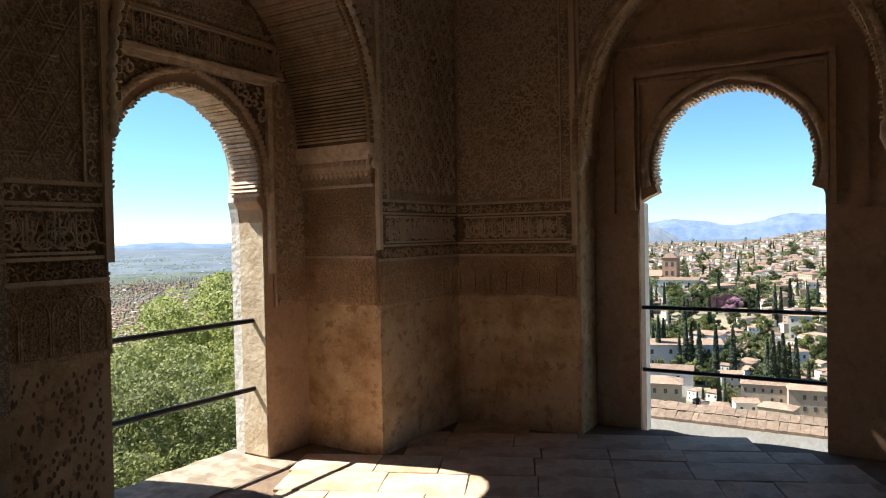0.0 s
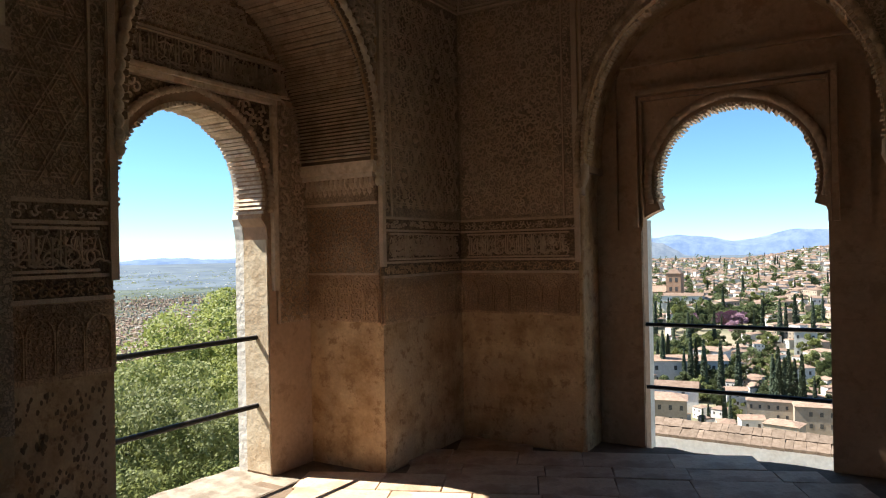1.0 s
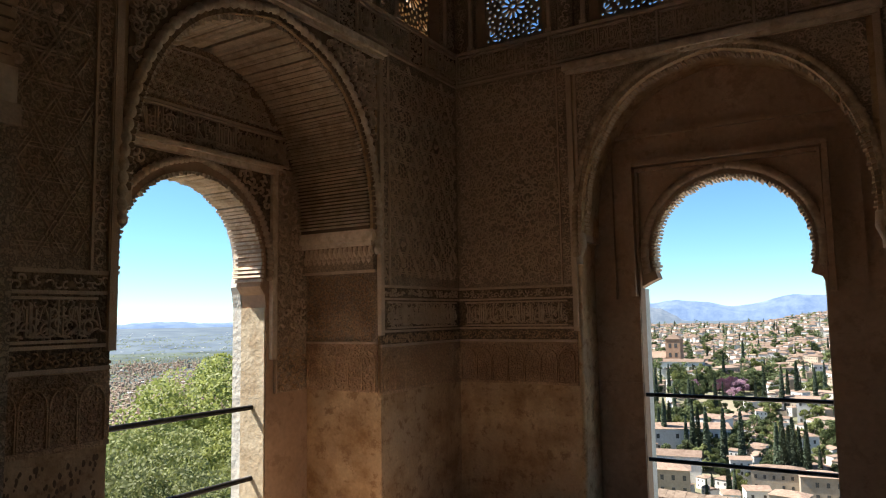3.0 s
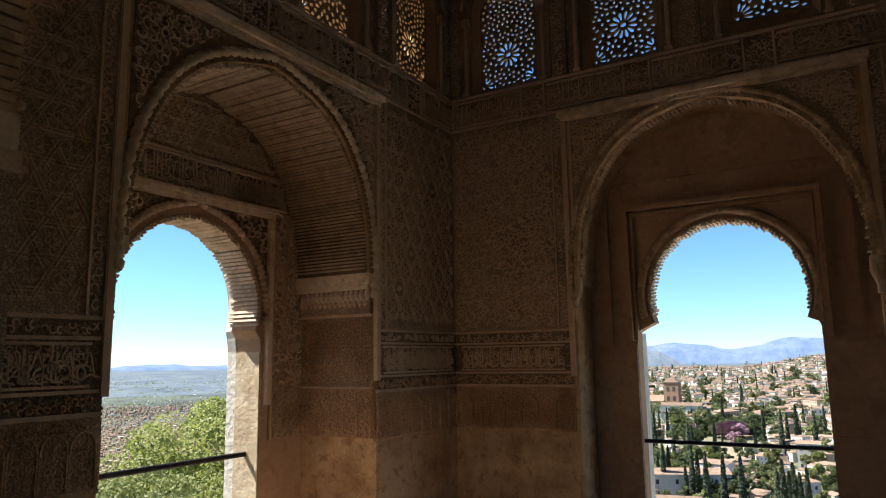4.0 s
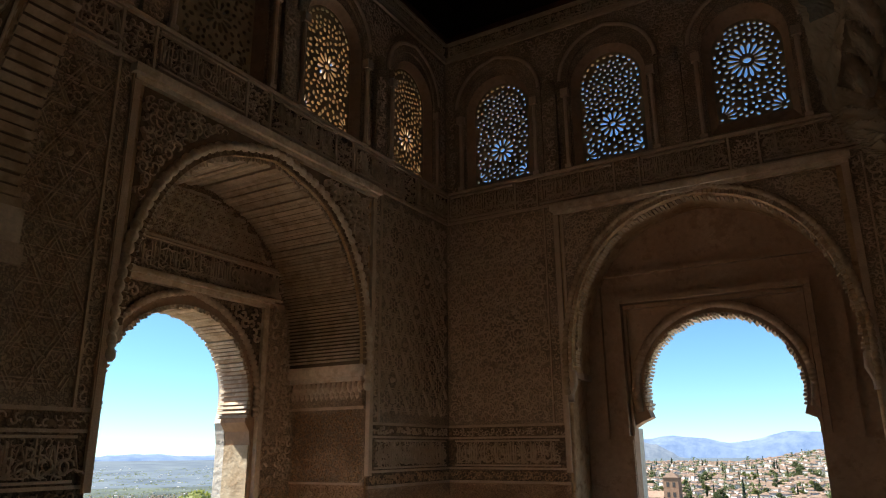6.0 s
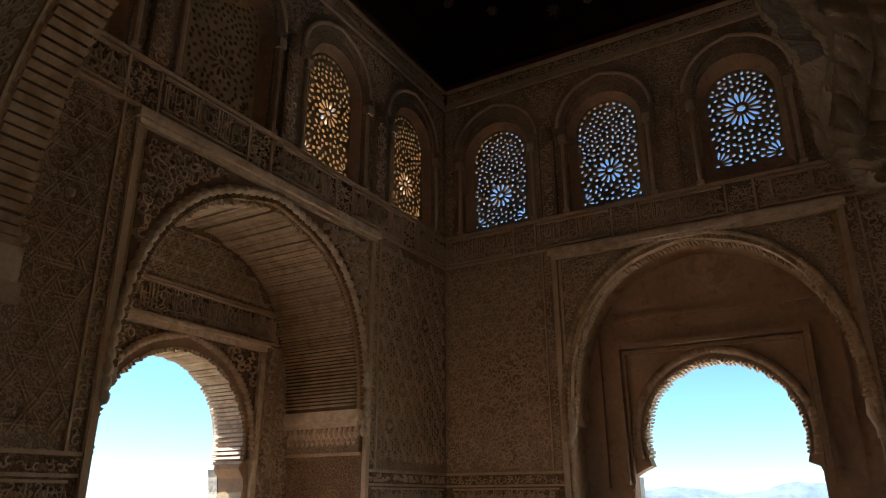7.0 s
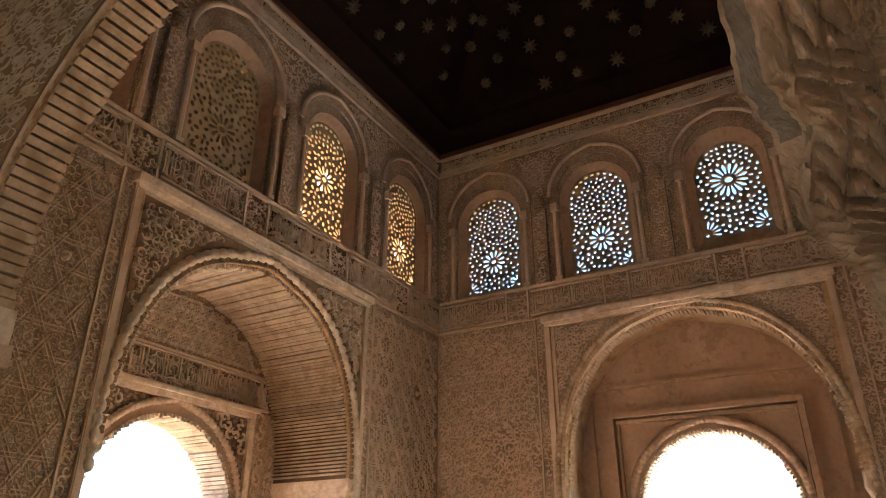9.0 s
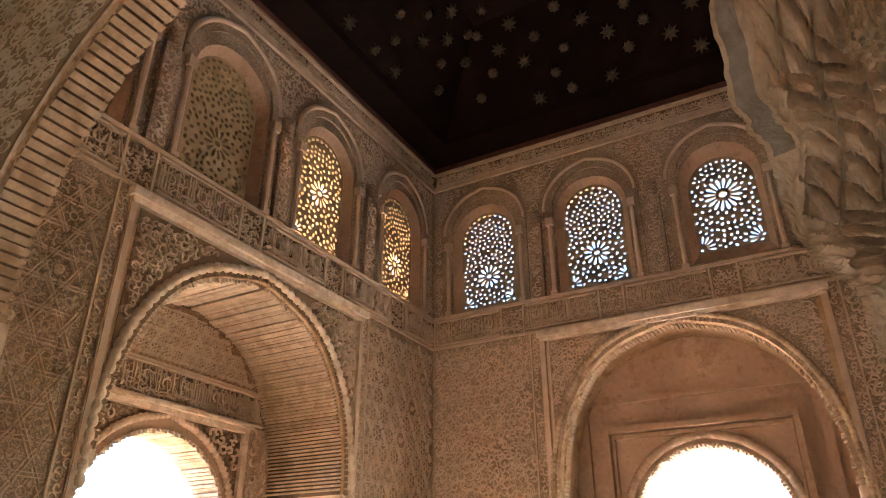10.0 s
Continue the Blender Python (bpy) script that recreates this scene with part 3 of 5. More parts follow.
for side, wall, c, half, inn, ends in (("L", wall_w, LC, LH, L_IN, (-4.0, 0.0)), ("R", wall_n, RC, RH, R_IN, (0.0, ROOM_E))):
    e0, e1 = ends
    a0, a1 = c - 1.035, c + 1.035
    # fields on either side of the niche
    for u0, u1 in ((e0 + 0.02, a0 - 0.02), (a1 + 0.02, e1 - 0.02)):
        mesh("dado_band", *box(side, u0 - 0.02, u1 + 0.02, 1.06, 1.37, -0.01, 0.012), REDHOLLOW, wall, "reddish carved band of small arches")
        V, F = [], []
        w = 0.135
        n = max(1, round((u1 - u0) / w))
        w = (u1 - u0) / n
        for i in range(n):
            m = u0 + (i + 0.5) * w
            ribbon(side, [(m - w * 0.46, 1.07), (m - w * 0.46, 1.24), *[(m - w * 0.46 * math.cos(t * math.pi / 6), 1.24 + 0.075 * math.sin(t * math.pi / 6)) for t in range(1, 6)], (m + w * 0.46, 1.24), (m + w * 0.46, 1.07)], 0.012, 0.012, 0.026, V, F)
        V2, F2 = scrolls(side, u0, u1, 1.075, 1.36, 0.030, 0.012, rnd, rise=0.009, w=0.007)
        mesh("small_arches", V, F, REDDISH, wall, "slim ribs of small blind arches")
        mesh("arch_filling", V2, F2, REDDISH, wall)
        strip(side, u0 - 0.02, u1 + 0.02, 1.045, 1.066, 0.02, wall, REDDISH)
        strip(side, u0 - 0.02, u1 + 0.02, 1.375, 1.395, 0.014, wall)
        strip(side, u0 - 0.02, u1 + 0.02, 1.478, 1.494, 0.012, wall)
        # flat band, shade of its hollows put into the colour
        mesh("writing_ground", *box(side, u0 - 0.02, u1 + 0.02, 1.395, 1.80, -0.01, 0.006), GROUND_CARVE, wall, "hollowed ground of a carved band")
        V, F = scrolls(side, u0, u1, 1.398, 1.472, 0.034, 0.006, rnd, rise=0.01, w=0.009)
        mesh("scroll_border", V, F, REDDISH, wall)
        mesh("carved_writing", *letters(side, u0 + 0.05, u1 - 0.05, 1.505, 1.70, 0.006, rnd, 0.014), STUCCO, wall, "worn relief bars of unreadable carved writing")
        V, F = scrolls(side, u0 + 0.05, u1 - 0.05, 1.505, 1.70, 0.035, 0.006, rnd, rise=0.007, w=0.006)
        mesh("carved_fill", V, F, STUCCO, wall)
        strip(side, u0 - 0.02, u1 + 0.02, 1.712, 1.728, 0.012, wall)
        V, F = scrolls(side, u0, u1, 1.735, 1.795, 0.034, 0.006, rnd, rise=0.01, w=0.009)
        mesh("scroll_border", V, F, STUCCO, wall)
        strip(side, u0 - 0.02, u1 + 0.02, 1.802, 1.82, 0.013, wall)
        mesh("star_field_ground", *box(side, u0 - 0.02, u1 + 0.02, 1.82, BAND0, -0.01, 0.004), WORN, wall, "finely carved star field")
        inner = (u0, u1 - 0.09) if u1 < c else (u0 + 0.09, u1)
        if side == "L":
            mesh("star_straps", *girih(side, inner[0], inner[1], 1.84, BAND0 - 0.02, 0.14, 0.004, rnd), STUCCO, wall, "interlaced relief star straps")
        else:
            mesh("worn_relief", *join(scrolls(side, inner[0], inner[1], 1.84, BAND0 - 0.02, 0.052, 0.004, rnd, rise=0.009, w=0.012),
                                      scrolls(side, inner[0], inner[1], 1.84, BAND0 - 0.02, 0.085, 0.004, rnd, rise=0.012, w=0.013)), STUCCO, wall, "worn scaly relief carving")
        side_u = (u1 - 0.085, u1) if u1 < c else (u0, u0 + 0.085)
        V, F = scrolls(side, *side_u, 1.84, BAND0 - 0.02, 0.045, 0.004, rnd, rise=0.012, w=0.010)
        mesh("border_scroll", V, F, STUCCO, wall)
        for q in side_u:
            strip(side, q - 0.006, q + 0.006, 1.82, BAND0, 0.02, wall)
    # alfiz frame and spandrels
    spring = 2.04
    for q0, q1, d in ((a0 - 0.02, a0 + 0.02, 0.034), (a0 + 0.035, a0 + 0.055, 0.02), (a1 - 0.02, a1 + 0.02, 0.034), (a1 - 0.055, a1 - 0.035, 0.02)):
        if abs(q0 - c) > half - 0.03:
            strip(side, q0, q1, 1.46 if abs(q0 - c) > 1.0 else spring, 3.47, d * 0.75, wall, name="frame_moulding")
    strip(side, a0 - 0.02, a1 + 0.02, 3.47, 3.50, 0.035, wall, RIB, "pale projecting cornice", "cornice")
    strip(side, a0 - 0.04, a1 + 0.04, 3.50, 3.55, 0.06, wall, RIB, "pale projecting cornice", "cornice")
    ao, bo = inn["a"] + 0.065, inn["b"] + 0.065
    out_arch = arch(c, inn["zc"], ao, bo, 48, 0, inn["tip"], FULL)
    pts = [q for q in reversed(out_arch) if abs(q[0] - c) < 0.98]
    sp = [(a0 + 0.055, pts[0][1]), *pts, (a1 - 0.055, pts[-1][1]), (a1 - 0.055, 3.465), (a0 + 0.055, 3.465)]
    # ground colour carries the shade between the leaves
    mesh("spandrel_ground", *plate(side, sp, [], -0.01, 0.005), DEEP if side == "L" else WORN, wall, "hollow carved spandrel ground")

    def free(u, v, c=c, ao=ao, bo=bo, zc=inn["zc"]):
        return v < zc or abs((u - c) / (ao + 0.02)) ** (2 / FULL) + ((v - zc) / (bo + 0.05)) ** (2 / FULL) > 1.0
    V, F = scrolls(side, a0 + 0.05, a1 - 0.05, 2.2, 3.46, 0.062 if side == "L" else 0.045, 0.005, rnd, free, 0.028 if side == "L" else 0.008, 0.014 if side == "L" else 0.009)
    V2, F2 = scrolls(side, a0 + 0.05, a1 - 0.05, 2.2, 3.46, 0.046, 0.005, rnd, free, 0.020 if side == "L" else 0.007, 0.010)
    mesh("arabesque", *join((V, F), (V2, F2)), STUCCO, wall, "scrolling arabesque leaf relief")
    # arch mouldings: beaded roll, then a row of teeth under it
    roll = [on(side, u, v, 0.012) for u, v in arch(c, 2.2, inn["a"] + 0.052, inn["b"] + 0.052, 60, 6, inn["tip"], FULL)]
    mesh("beaded_roll", *rope(roll, 0.033 if side == "L" else 0.027, 60 if side == "L" else 90, 0.4 if side == "L" else 0.35), RIB if side == "L" else OLD, wall, "beaded roll moulding of the arch", smooth=True)
    teeth = []
    n = 110
    for i in range(n):
        t0, t1 = math.pi * (i + 0.15) / n, math.pi * (i + 0.85) / n
        q = []
        for t, r in ((t0, 0.0), (t1, 0.0), (t1, 0.03), (t0, 0.03)):
            k = 1 + inn["tip"] * max(0.0, 1 - abs(t - math.pi / 2) / TIP)
            q.append((c + (inn["a"] + r) * bent(math.cos(t), FULL), 2.2 + (inn["b"] + r) * k * bent(math.sin(t), FULL)))
        teeth.append(([on(side, u, v, d) for d in (-0.05, 0.016) for u, v in q], [(0, 1, 2, 3), (7, 6, 5, 4), (0, 4, 5, 1), (1, 5, 6, 2), (2, 6, 7, 3), (3, 7, 4, 0)]))
    # west teeth are dark to paint the shade under the roll
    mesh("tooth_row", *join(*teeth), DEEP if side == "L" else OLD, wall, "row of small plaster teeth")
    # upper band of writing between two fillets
    # darkened ground in place of shade behind the writing
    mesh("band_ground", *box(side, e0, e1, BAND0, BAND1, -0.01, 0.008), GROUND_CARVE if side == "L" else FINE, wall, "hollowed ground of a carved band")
    strip(side, e0, e1, BAND0 - 0.006, BAND0 + 0.014, 0.028, wall)
    strip(side, e0, e1, BAND1 - 0.012, BAND1 + 0.012, 0.034, wall)
    u, k = e0 + 0.03, 0
    while u < e1 - 0.1:
        w = min(0.66 if k % 2 == 0 else 0.2, e1 - u - 0.02)
        if k % 2 == 0:
            mesh("carved_writing", *letters(side, u + 0.02, u + w - 0.02, BAND0 + 0.03, BAND1 - 0.025, 0.008, rnd, 0.024), STUCCO, wall, "worn relief bars of unreadable carved writing")
            V, F = scrolls(side, u, u + w, BAND0 + 0.03, BAND1 - 0.03, 0.04, 0.008, rnd, rise=0.008, w=0.007)
        else:
            V, F = scrolls(side, u, u + w, BAND0 + 0.02, BAND1 - 0.02, 0.04, 0.008, rnd, rise=0.012, w=0.011)
        mesh("carved_panel", V, F, STUCCO, wall)
        strip(side, u - 0.008, u + 0.008, BAND0, BAND1, 0.026, wall)
        u, k = u + w, k + 1
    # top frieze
    # frieze ground, likewise dark to stand for shade
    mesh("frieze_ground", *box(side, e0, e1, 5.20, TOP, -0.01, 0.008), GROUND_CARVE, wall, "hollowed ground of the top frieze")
    strip(side, e0, e1, 5.185, 5.215, 0.025, wall)
    strip(side, e0, e1, 5.225, 5.24, 0.02, wall)
    strip(side, e0, e1, 5.368, TOP, 0.03, wall)
    mesh("frieze_writing", *letters(side, e0 + 0.04, e1 - 0.04, 5.245, 5.365, 0.008, rnd, 0.013), STUCCO, wall, "worn relief bars of unreadable carved writing")
    V, F = scrolls(side, e0 + 0.02, e1 - 0.02, BAND1 + 0.02, 5.18, 0.05, 0.0, rnd,
                   lambda u, v, W=(L_WIN if side == "L" else R_WIN): all(abs(u - q) > 0.43 or v > 4.70 + math.sqrt(max(0.0, 0.44 ** 2 - (u - q) ** 2)) for q, _ in W), 0.007, 0.011)
    mesh("carved_field", V, F, STUCCO, wall)

# pecked keying marks in the lower plaster beside the near end of the west wall
marks = []
g = random.Random(5)
for _ in range(430):
    u, v, r = g.uniform(-3.97, -3.23), g.uniform(0.12, 1.0), g.uniform(0.006, 0.015)
    marks.append(([on("L", u + r * 0.7 * math.cos(k) * g.uniform(0.8, 1.2), v + r * 1.2 * math.sin(k) * g.uniform(0.8, 1.2), 0.003) for k in range(6)], [tuple(range(6))]))
mesh("pecked_mark", *join(*marks), PECK_GROOVE, wall_w, "dark pecked keying marks")["kind"] = "stuff"

# ---- lattice windows of the upper walls ----
def ellipse(cu, cv, a, b, t, n=8):
    ct, st = math.cos(t), math.sin(t)
    return [(cu + a * math.cos(k * 2 * math.pi / n) * ct - b * math.sin(k * 2 * math.pi / n) * st,
             cv + a * math.cos(k * 2 * math.pi / n) * st + b * math.sin(k * 2 * math.pi / n) * ct) for k in range(n)]


def lattice_holes(cu, half, z0, z1, petals, big, rz, rr, grow=1.0):
    """Holes of a pierced screen: a petalled rosette, rings of kites round it, cut rosettes in the lower corners."""
    holes, used = [], []

    def fits(p, q):
        u, v = p
        if not (z0 + q < v and abs(u - cu) < half - q):
            return False
        if v > z1 - half and math.hypot(u - cu, v - (z1 - half)) > half - q:
            return False
        return all(math.hypot(u - x, v - y) > q + k for x, y, k in used)

    def add(u, v, a, b, t, gap=0.0062):
        a, b = a * grow, b * grow
        q = (a + b) / 2 + gap / grow
        if fits((u, v), q):
            holes.append(ellipse(u, v, a, b, t, 7))
            used.append((u, v, q))

    centres = [(cu, rz, big, petals)] + [(cu + s * half * 0.90, z0 + 0.045, 0.75 * big, petals) for s in (-1, 1)]
    for x, y, g, m in centres:
        if x == cu:
            holes.append(ellipse(x, y, 0.021 * g, 0.017 * g, 0, 9))
            used.append((x, y, 0.024 * g))
        for k in range(m):
            t = 2 * math.pi * (k + 0.5) / m
            u, v = x + 0.064 * g * math.cos(t), y + 0.064 * g * math.sin(t)
            if abs(u - cu) < half - 0.025 and v > z0 + 0.025:
                c_, s_ = math.cos(t), math.sin(t)
                tip, mid, root, wide = 0.095 * g, 0.078 * g, 0.036 * g, 0.62 * 0.078 * g * math.pi / m
                holes.append([(x + r * c_ - o * s_, y + r * s_ + o * c_) for r, o in ((root, -wide * 0.35), (mid, -wide), (0.090 * g, -wide * 0.6), (tip, 0), (0.090 * g, wide * 0.6), (mid, wide), (root, wide * 0.35))])
                for r in (0.045, 0.062, 0.084):
                    used.append((x + r * g * c_, y + r * g * s_, 0.010 * g))
        for ring, n, a, b, turn in ((0.121, m, 0.017, 0.0125, 0.0), (0.155, m, 0.0165, 0.0125, 1.57), (0.190, m + 2, 0.019, 0.012, 0.5), (0.226, m + 6, 0.016, 0.0125, 1.2), (0.262, m + 8, 0.018, 0.012, 0.3)):
            for k in range(n):
                t = 2 * math.pi * (k + (0.0 if ring in (0.121, 0.190) else 0.5)) / n
                add(x + ring * g ** 0.7 * math.cos(t), y + ring * g ** 0.7 * math.sin(t), a * rr.uniform(0.85, 1.1), b * rr.uniform(0.85, 1.1), t + turn * rr.choice((-1, 1)))
    n = 13
    for k in range(n + 1):
        t = math.pi * k / n
        add(cu + (half - 0.026) * math.cos(t), z1 - half + (half - 0.026) * math.sin(t), 0.018, 0.012, t + 1.57)
    v, row = z0 + 0.028, 0
    while v < z1:
        u = cu - half + 0.02 + (0.02 if row % 2 else 0.0)
        while u < cu + half:
            add(u + rr.uniform(-0.005, 0.005), v + rr.uniform(-0.005, 0.005), 0.0165 * rr.uniform(0.75, 1.1), 0.012, rr.uniform(0, 3.14))
            u += 0.0105
        v += 0.0125
        row += 1
    return holes


def colonnette(side, u, z0, z1, wall):
    """A thin engaged shaft with a base and a small cap."""
    shaft = rope([on(side, u, z0, 0.026), on(side, u, z1, 0.026)], 0.020, 1, 0.0, 8)
    cap = box(side, u - 0.032, u + 0.032, z1, z1 + 0.07, -0.005, 0.058)
    foot = box(side, u - 0.027, u + 0.027, z0, z0 + 0.03, -0.005, 0.05)
    mesh("colonnette", *join(shaft, cap, foot), STUCCO, wall, "slim engaged stucco colonnette")


for side, wall, wins in (("L", wall_w, L_WIN), ("R", wall_n, R_WIN)):
    for k, (c, h) in enumerate(wins):
        win = thing("window_%d" % (k + (1 if side == "L" else 5)), "arched window with a pierced plaster lattice", "window", "structure", "lattice windows under the ceiling")
        seedr = random.Random(40 + k + (10 if side == "R" else 0))
        big = 1.55 if (side, k) == ("R", 2) else 1.2
        rz = 4.20 if (side, k) != ("R", 2) else 4.46
        if side == "L" and k == 1:
            rz = 4.36
        z0, z1 = (W0, W1) if not (side == "R" and k == 2) else (3.985, 4.80)
        lh = lattice_holes(c, h, z0, z1, 16 if big > 1.5 else 12, big, rz, seedr, 1.12 if side == "L" else 1.0) if not (side == "L" and k == 3) else lattice_holes(c, h, z0, z1, 12, 1.0, rz, seedr)[::2]
        mesh("lattice", *plate(side, window_hole(c, h + 0.056, W0 - 0.032, W1 + 0.056), lh, -0.07, -0.094 if side == "R" else -0.099), LATTICE, win, "plaster lattice pierced with rosettes and lozenges")
        # splayed frame round the screen
        o, i = window_hole(c, h + 0.054, W0 - 0.03, W1 + 0.054), window_hole(c, h + 0.004, z0 - 0.004, z1 + 0.004)
        n = len(o)
        V = [on(side, *p, 0.002) for p in o] + [on(side, *p, -0.068) for p in i]
        mesh("window_frame", V, [(a, (a + 1) % n, n + (a + 1) % n, n + a) for a in range(n)], SMOOTH, win, "smooth splayed window frame")
        # outer arch over the window
        oa = [(c + h + 0.16, W0 - 0.04), *arch(c, 4.66, h + 0.16, h + 0.165, 28, 0, 0.04), (c - h - 0.16, W0 - 0.04)]
        ia = [(c + h + 0.07, W0 - 0.04), *arch(c, 4.66, h + 0.07, h + 0.07, 28), (c - h - 0.07, W0 - 0.04)]
        mesh("outer_arch", *plate(side, oa + ia[::-1], [], -0.005, 0.018), FINE, win, "carved band round the window")
        mesh("arch_roll", *rope([on(side, u, v, 0.016) for u, v in arch(c, 4.66, h + 0.145, h + 0.150, 30, 0, 0.04)], 0.022, 44, 0.12, 6), STUCCO, win, "rounded arch moulding", smooth=True)
        for s in (-1, 1):
            colonnette(side, c + s * (h + 0.10), BAND1 + 0.014, 4.50, win)
    mids = [(a[0] + b[0]) / 2 for a, b in zip(wins, wins[1:])]
    for m in mids:
        mesh("pilaster", *box(side, m - 0.062, m + 0.062, BAND1 + 0.012, 4.55, -0.005, 0.045), FINE, wall, "carved pilaster between windows")
        V, F = scrolls(side, m - 0.058, m + 0.058, BAND1 + 0.02, 4.54, 0.05, 0.045, rnd, rise=0.010, w=0.012)
        mesh("pilaster_carving", V, F, STUCCO, wall)
        mesh("pilaster_head", *rope([on(side, m, 4.545, 0.012), on(side, m, 4.58, 0.02), on(side, m, 4.64, 0.02), on(side, m, 4.685, 0.012)], 0.054, 5, 0.3, 10), FINE, wall, "lobed pilaster head", smooth=True)

# blind panel added behind this lattice to block its light and keep it dim
tagged(mesh("shutter", *box("L", -3.0, -2.30, 3.82, 4.90, -0.24, -0.27), GREYPL), "grey panel added outside the lattice to dim the window", "shutter")

# ---- west niche: ribbed vault, carved back wall, jamb bands ----
def ribs(c, zc, a, b, tip, t0, t1, n, d0, d1, parent, side, up=0.018, skip=(), full=1.0, material=None, fill=(0.15, 0.79)):
    """Plaster ribs lying side by side across an arch soffit."""
    ts = [t0 + (t1 - t0) * k / 800 for k in range(801)]
    curve = [(a * bent(math.cos(t), full), b * bent(math.sin(t), full)) for t in ts]
    run = [0.0]
    for p, q in zip(curve, curve[1:]):
        run.append(run[-1] + math.hypot(q[0] - p[0], q[1] - p[1]))
    at = lambda f: float(np.interp(f * run[-1], run, ts))
    for i in range(n):
        if i in skip:
            continue
        f0, f1 = at((i + fill[0]) / n), at((i + fill[1]) / n)
        q = []
        jit = rnd.uniform(-0.010, 0.008)
        for t, r in ((f0, 0.006), (f0, -up + jit), (f1, -up * 0.7 + jit), (f1, 0.006)):
            k = 1 + tip * max(0.0, 1 - abs(t - math.pi / 2) / TIP)
            q.append((c + (a + r) * bent(math.cos(t), full), zc + (b + r) * k * bent(math.sin(t), full)))
        V = [on(side, u, v, d + (rnd.uniform(-0.006, 0.006) if d == d0 else 0)) for d in (d0, d1) for u, v in q]
        mesh("rib", V, [(0, 1, 2, 3), (7, 6, 5, 4), (0, 4, 5, 1), (1, 5, 6, 2), (2, 6, 7, 3), (3, 7, 4, 0)], material or RIB, parent)


ribs(LC, 2.2, 0.955, 1.165, 0.03, 0.02, math.pi - 0.02, 131, -0.022, -0.68, wall_w, "L", 0.034, (65,), FULL, None, (0.20, 0.76))
# dark sheet behind the ribs: its colour paints the shade in the gaps
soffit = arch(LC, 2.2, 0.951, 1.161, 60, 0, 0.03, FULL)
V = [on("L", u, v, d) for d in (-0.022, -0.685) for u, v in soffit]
mesh("vault_lining", V, [(i, i + 1, 62 + i, 61 + i) for i in range(60)], RIBDARK, wall_w, "dark sheet standing for shade between the vault ribs")
for s in (-1, 1):
    u = LC + s * (LH - 0.002)
    e = -s  # towards the opening
    def jamb(v0, v1, t, name, material, label="", x0=-0.02, x1=-0.688):
        a, b = u, u + e * t
        V = [(x, y, z) for x in (x0, x1) for y, z in ((a, v0), (b, v0), (b, v1), (a, v1))]
        mesh(name, V, [(0, 1, 2, 3), (7, 6, 5, 4), (0, 4, 5, 1), (1, 5, 6, 2), (2, 6, 7, 3), (3, 7, 4, 0)], material, wall_w, label)
    jamb(1.06, 1.40, 0.014, "jamb_dado", REDHOLLOW, "reddish carved jamb band")
    jamb(1.40, 1.415, 0.024, "jamb_fillet", STUCCO)
    jamb(1.415, 1.91, 0.010, "jamb_field", FINE, "finely carved jamb field")
    jamb(1.91, 1.93, 0.030, "jamb_fillet", STUCCO)
    jamb(1.93, 2.04, 0.05, "jamb_cornice", FINE)
    jamb(2.10, 2.135, 0.075, "jamb_cornice", RIB)
    jamb(2.135, 2.215, 0.092, "impost", RIB, "smooth ochre impost under the vault", 0.004)
    # small hanging cells under the impost
    for r, (z, t) in enumerate(((2.045, 0.062), (1.985, 0.048))):
        for i in range(14):
            x = -0.03 - (i + 0.5 * (r % 2) + 0.2) * 0.046
            mesh("cell", *rope([(x, u + e * t * 0.5, z + 0.06), (x, u + e * t, z + 0.035), (x, u + e * t * 0.5, z - 0.02)], 0.021, 1, 0.0, 6), STUCCO, wall_w)
    # small arches and scrolls on the jamb that faces the room
    V, F = [], []
    for i in range(5):
        m = -0.09 - i * 0.128
        pts = [(m - 0.058, 1.07), (m - 0.058, 1.27)] + [(m - 0.058 * math.cos(t * math.pi / 6), 1.27 + 0.08 * math.sin(t * math.pi / 6)) for t in range(1, 6)] + [(m + 0.058, 1.27), (m + 0.058, 1.07)]
        k = len(V)
        ribbon("R", pts, 0.014, 0.0, 0.014, V, F)
    V2, F2 = scrolls("R", -0.67, -0.03, 1.07, 1.39, 0.045, 0.0, rnd, rise=0.012, w=0.012)
    V3, F3 = scrolls("R", -0.67, -0.03, 1.42, 1.90, 0.042, -0.004, rnd, rise=0.009, w=0.010)
    V, F = join((V, F), (V2, F2), (V3, F3))
    V = [(x, u + e * (0.014 - y), z) for x, y, z in V]
    mesh("jamb_carving", V, F, REDDISH, wall_w)

for s in (-1, 1):
    u = LDC + s * 0.6145
    V = [(x, y, z) for x in (-0.70, -0.9325) for y, z in ((u, 0.0), (u - s * 0.008, 0.0), (u - s * 0.008, 1.67), (u, 1.67))]
    mesh("jamb_lining", V, [(0, 1, 2, 3), (7, 6, 5, 4), (0, 4, 5, 1), (1, 5, 6, 2), (2, 6, 7, 3), (3, 7, 4, 0)], PALE, wall_w, "pale plastered door jamb")
# back wall of the west niche
B = -0.692
def back(u0, u1, v0, v1, d, name, material, label=""):
    mesh(name, *box("L", u0, u1, v0, v1, B - 0.005, B + d), material, wall_w, label)


def relief(fn, name, material, label="", **kw):
    V, F = fn("L", rnd=rnd, **kw)
    mesh(name, V, F, material, wall_w, label)


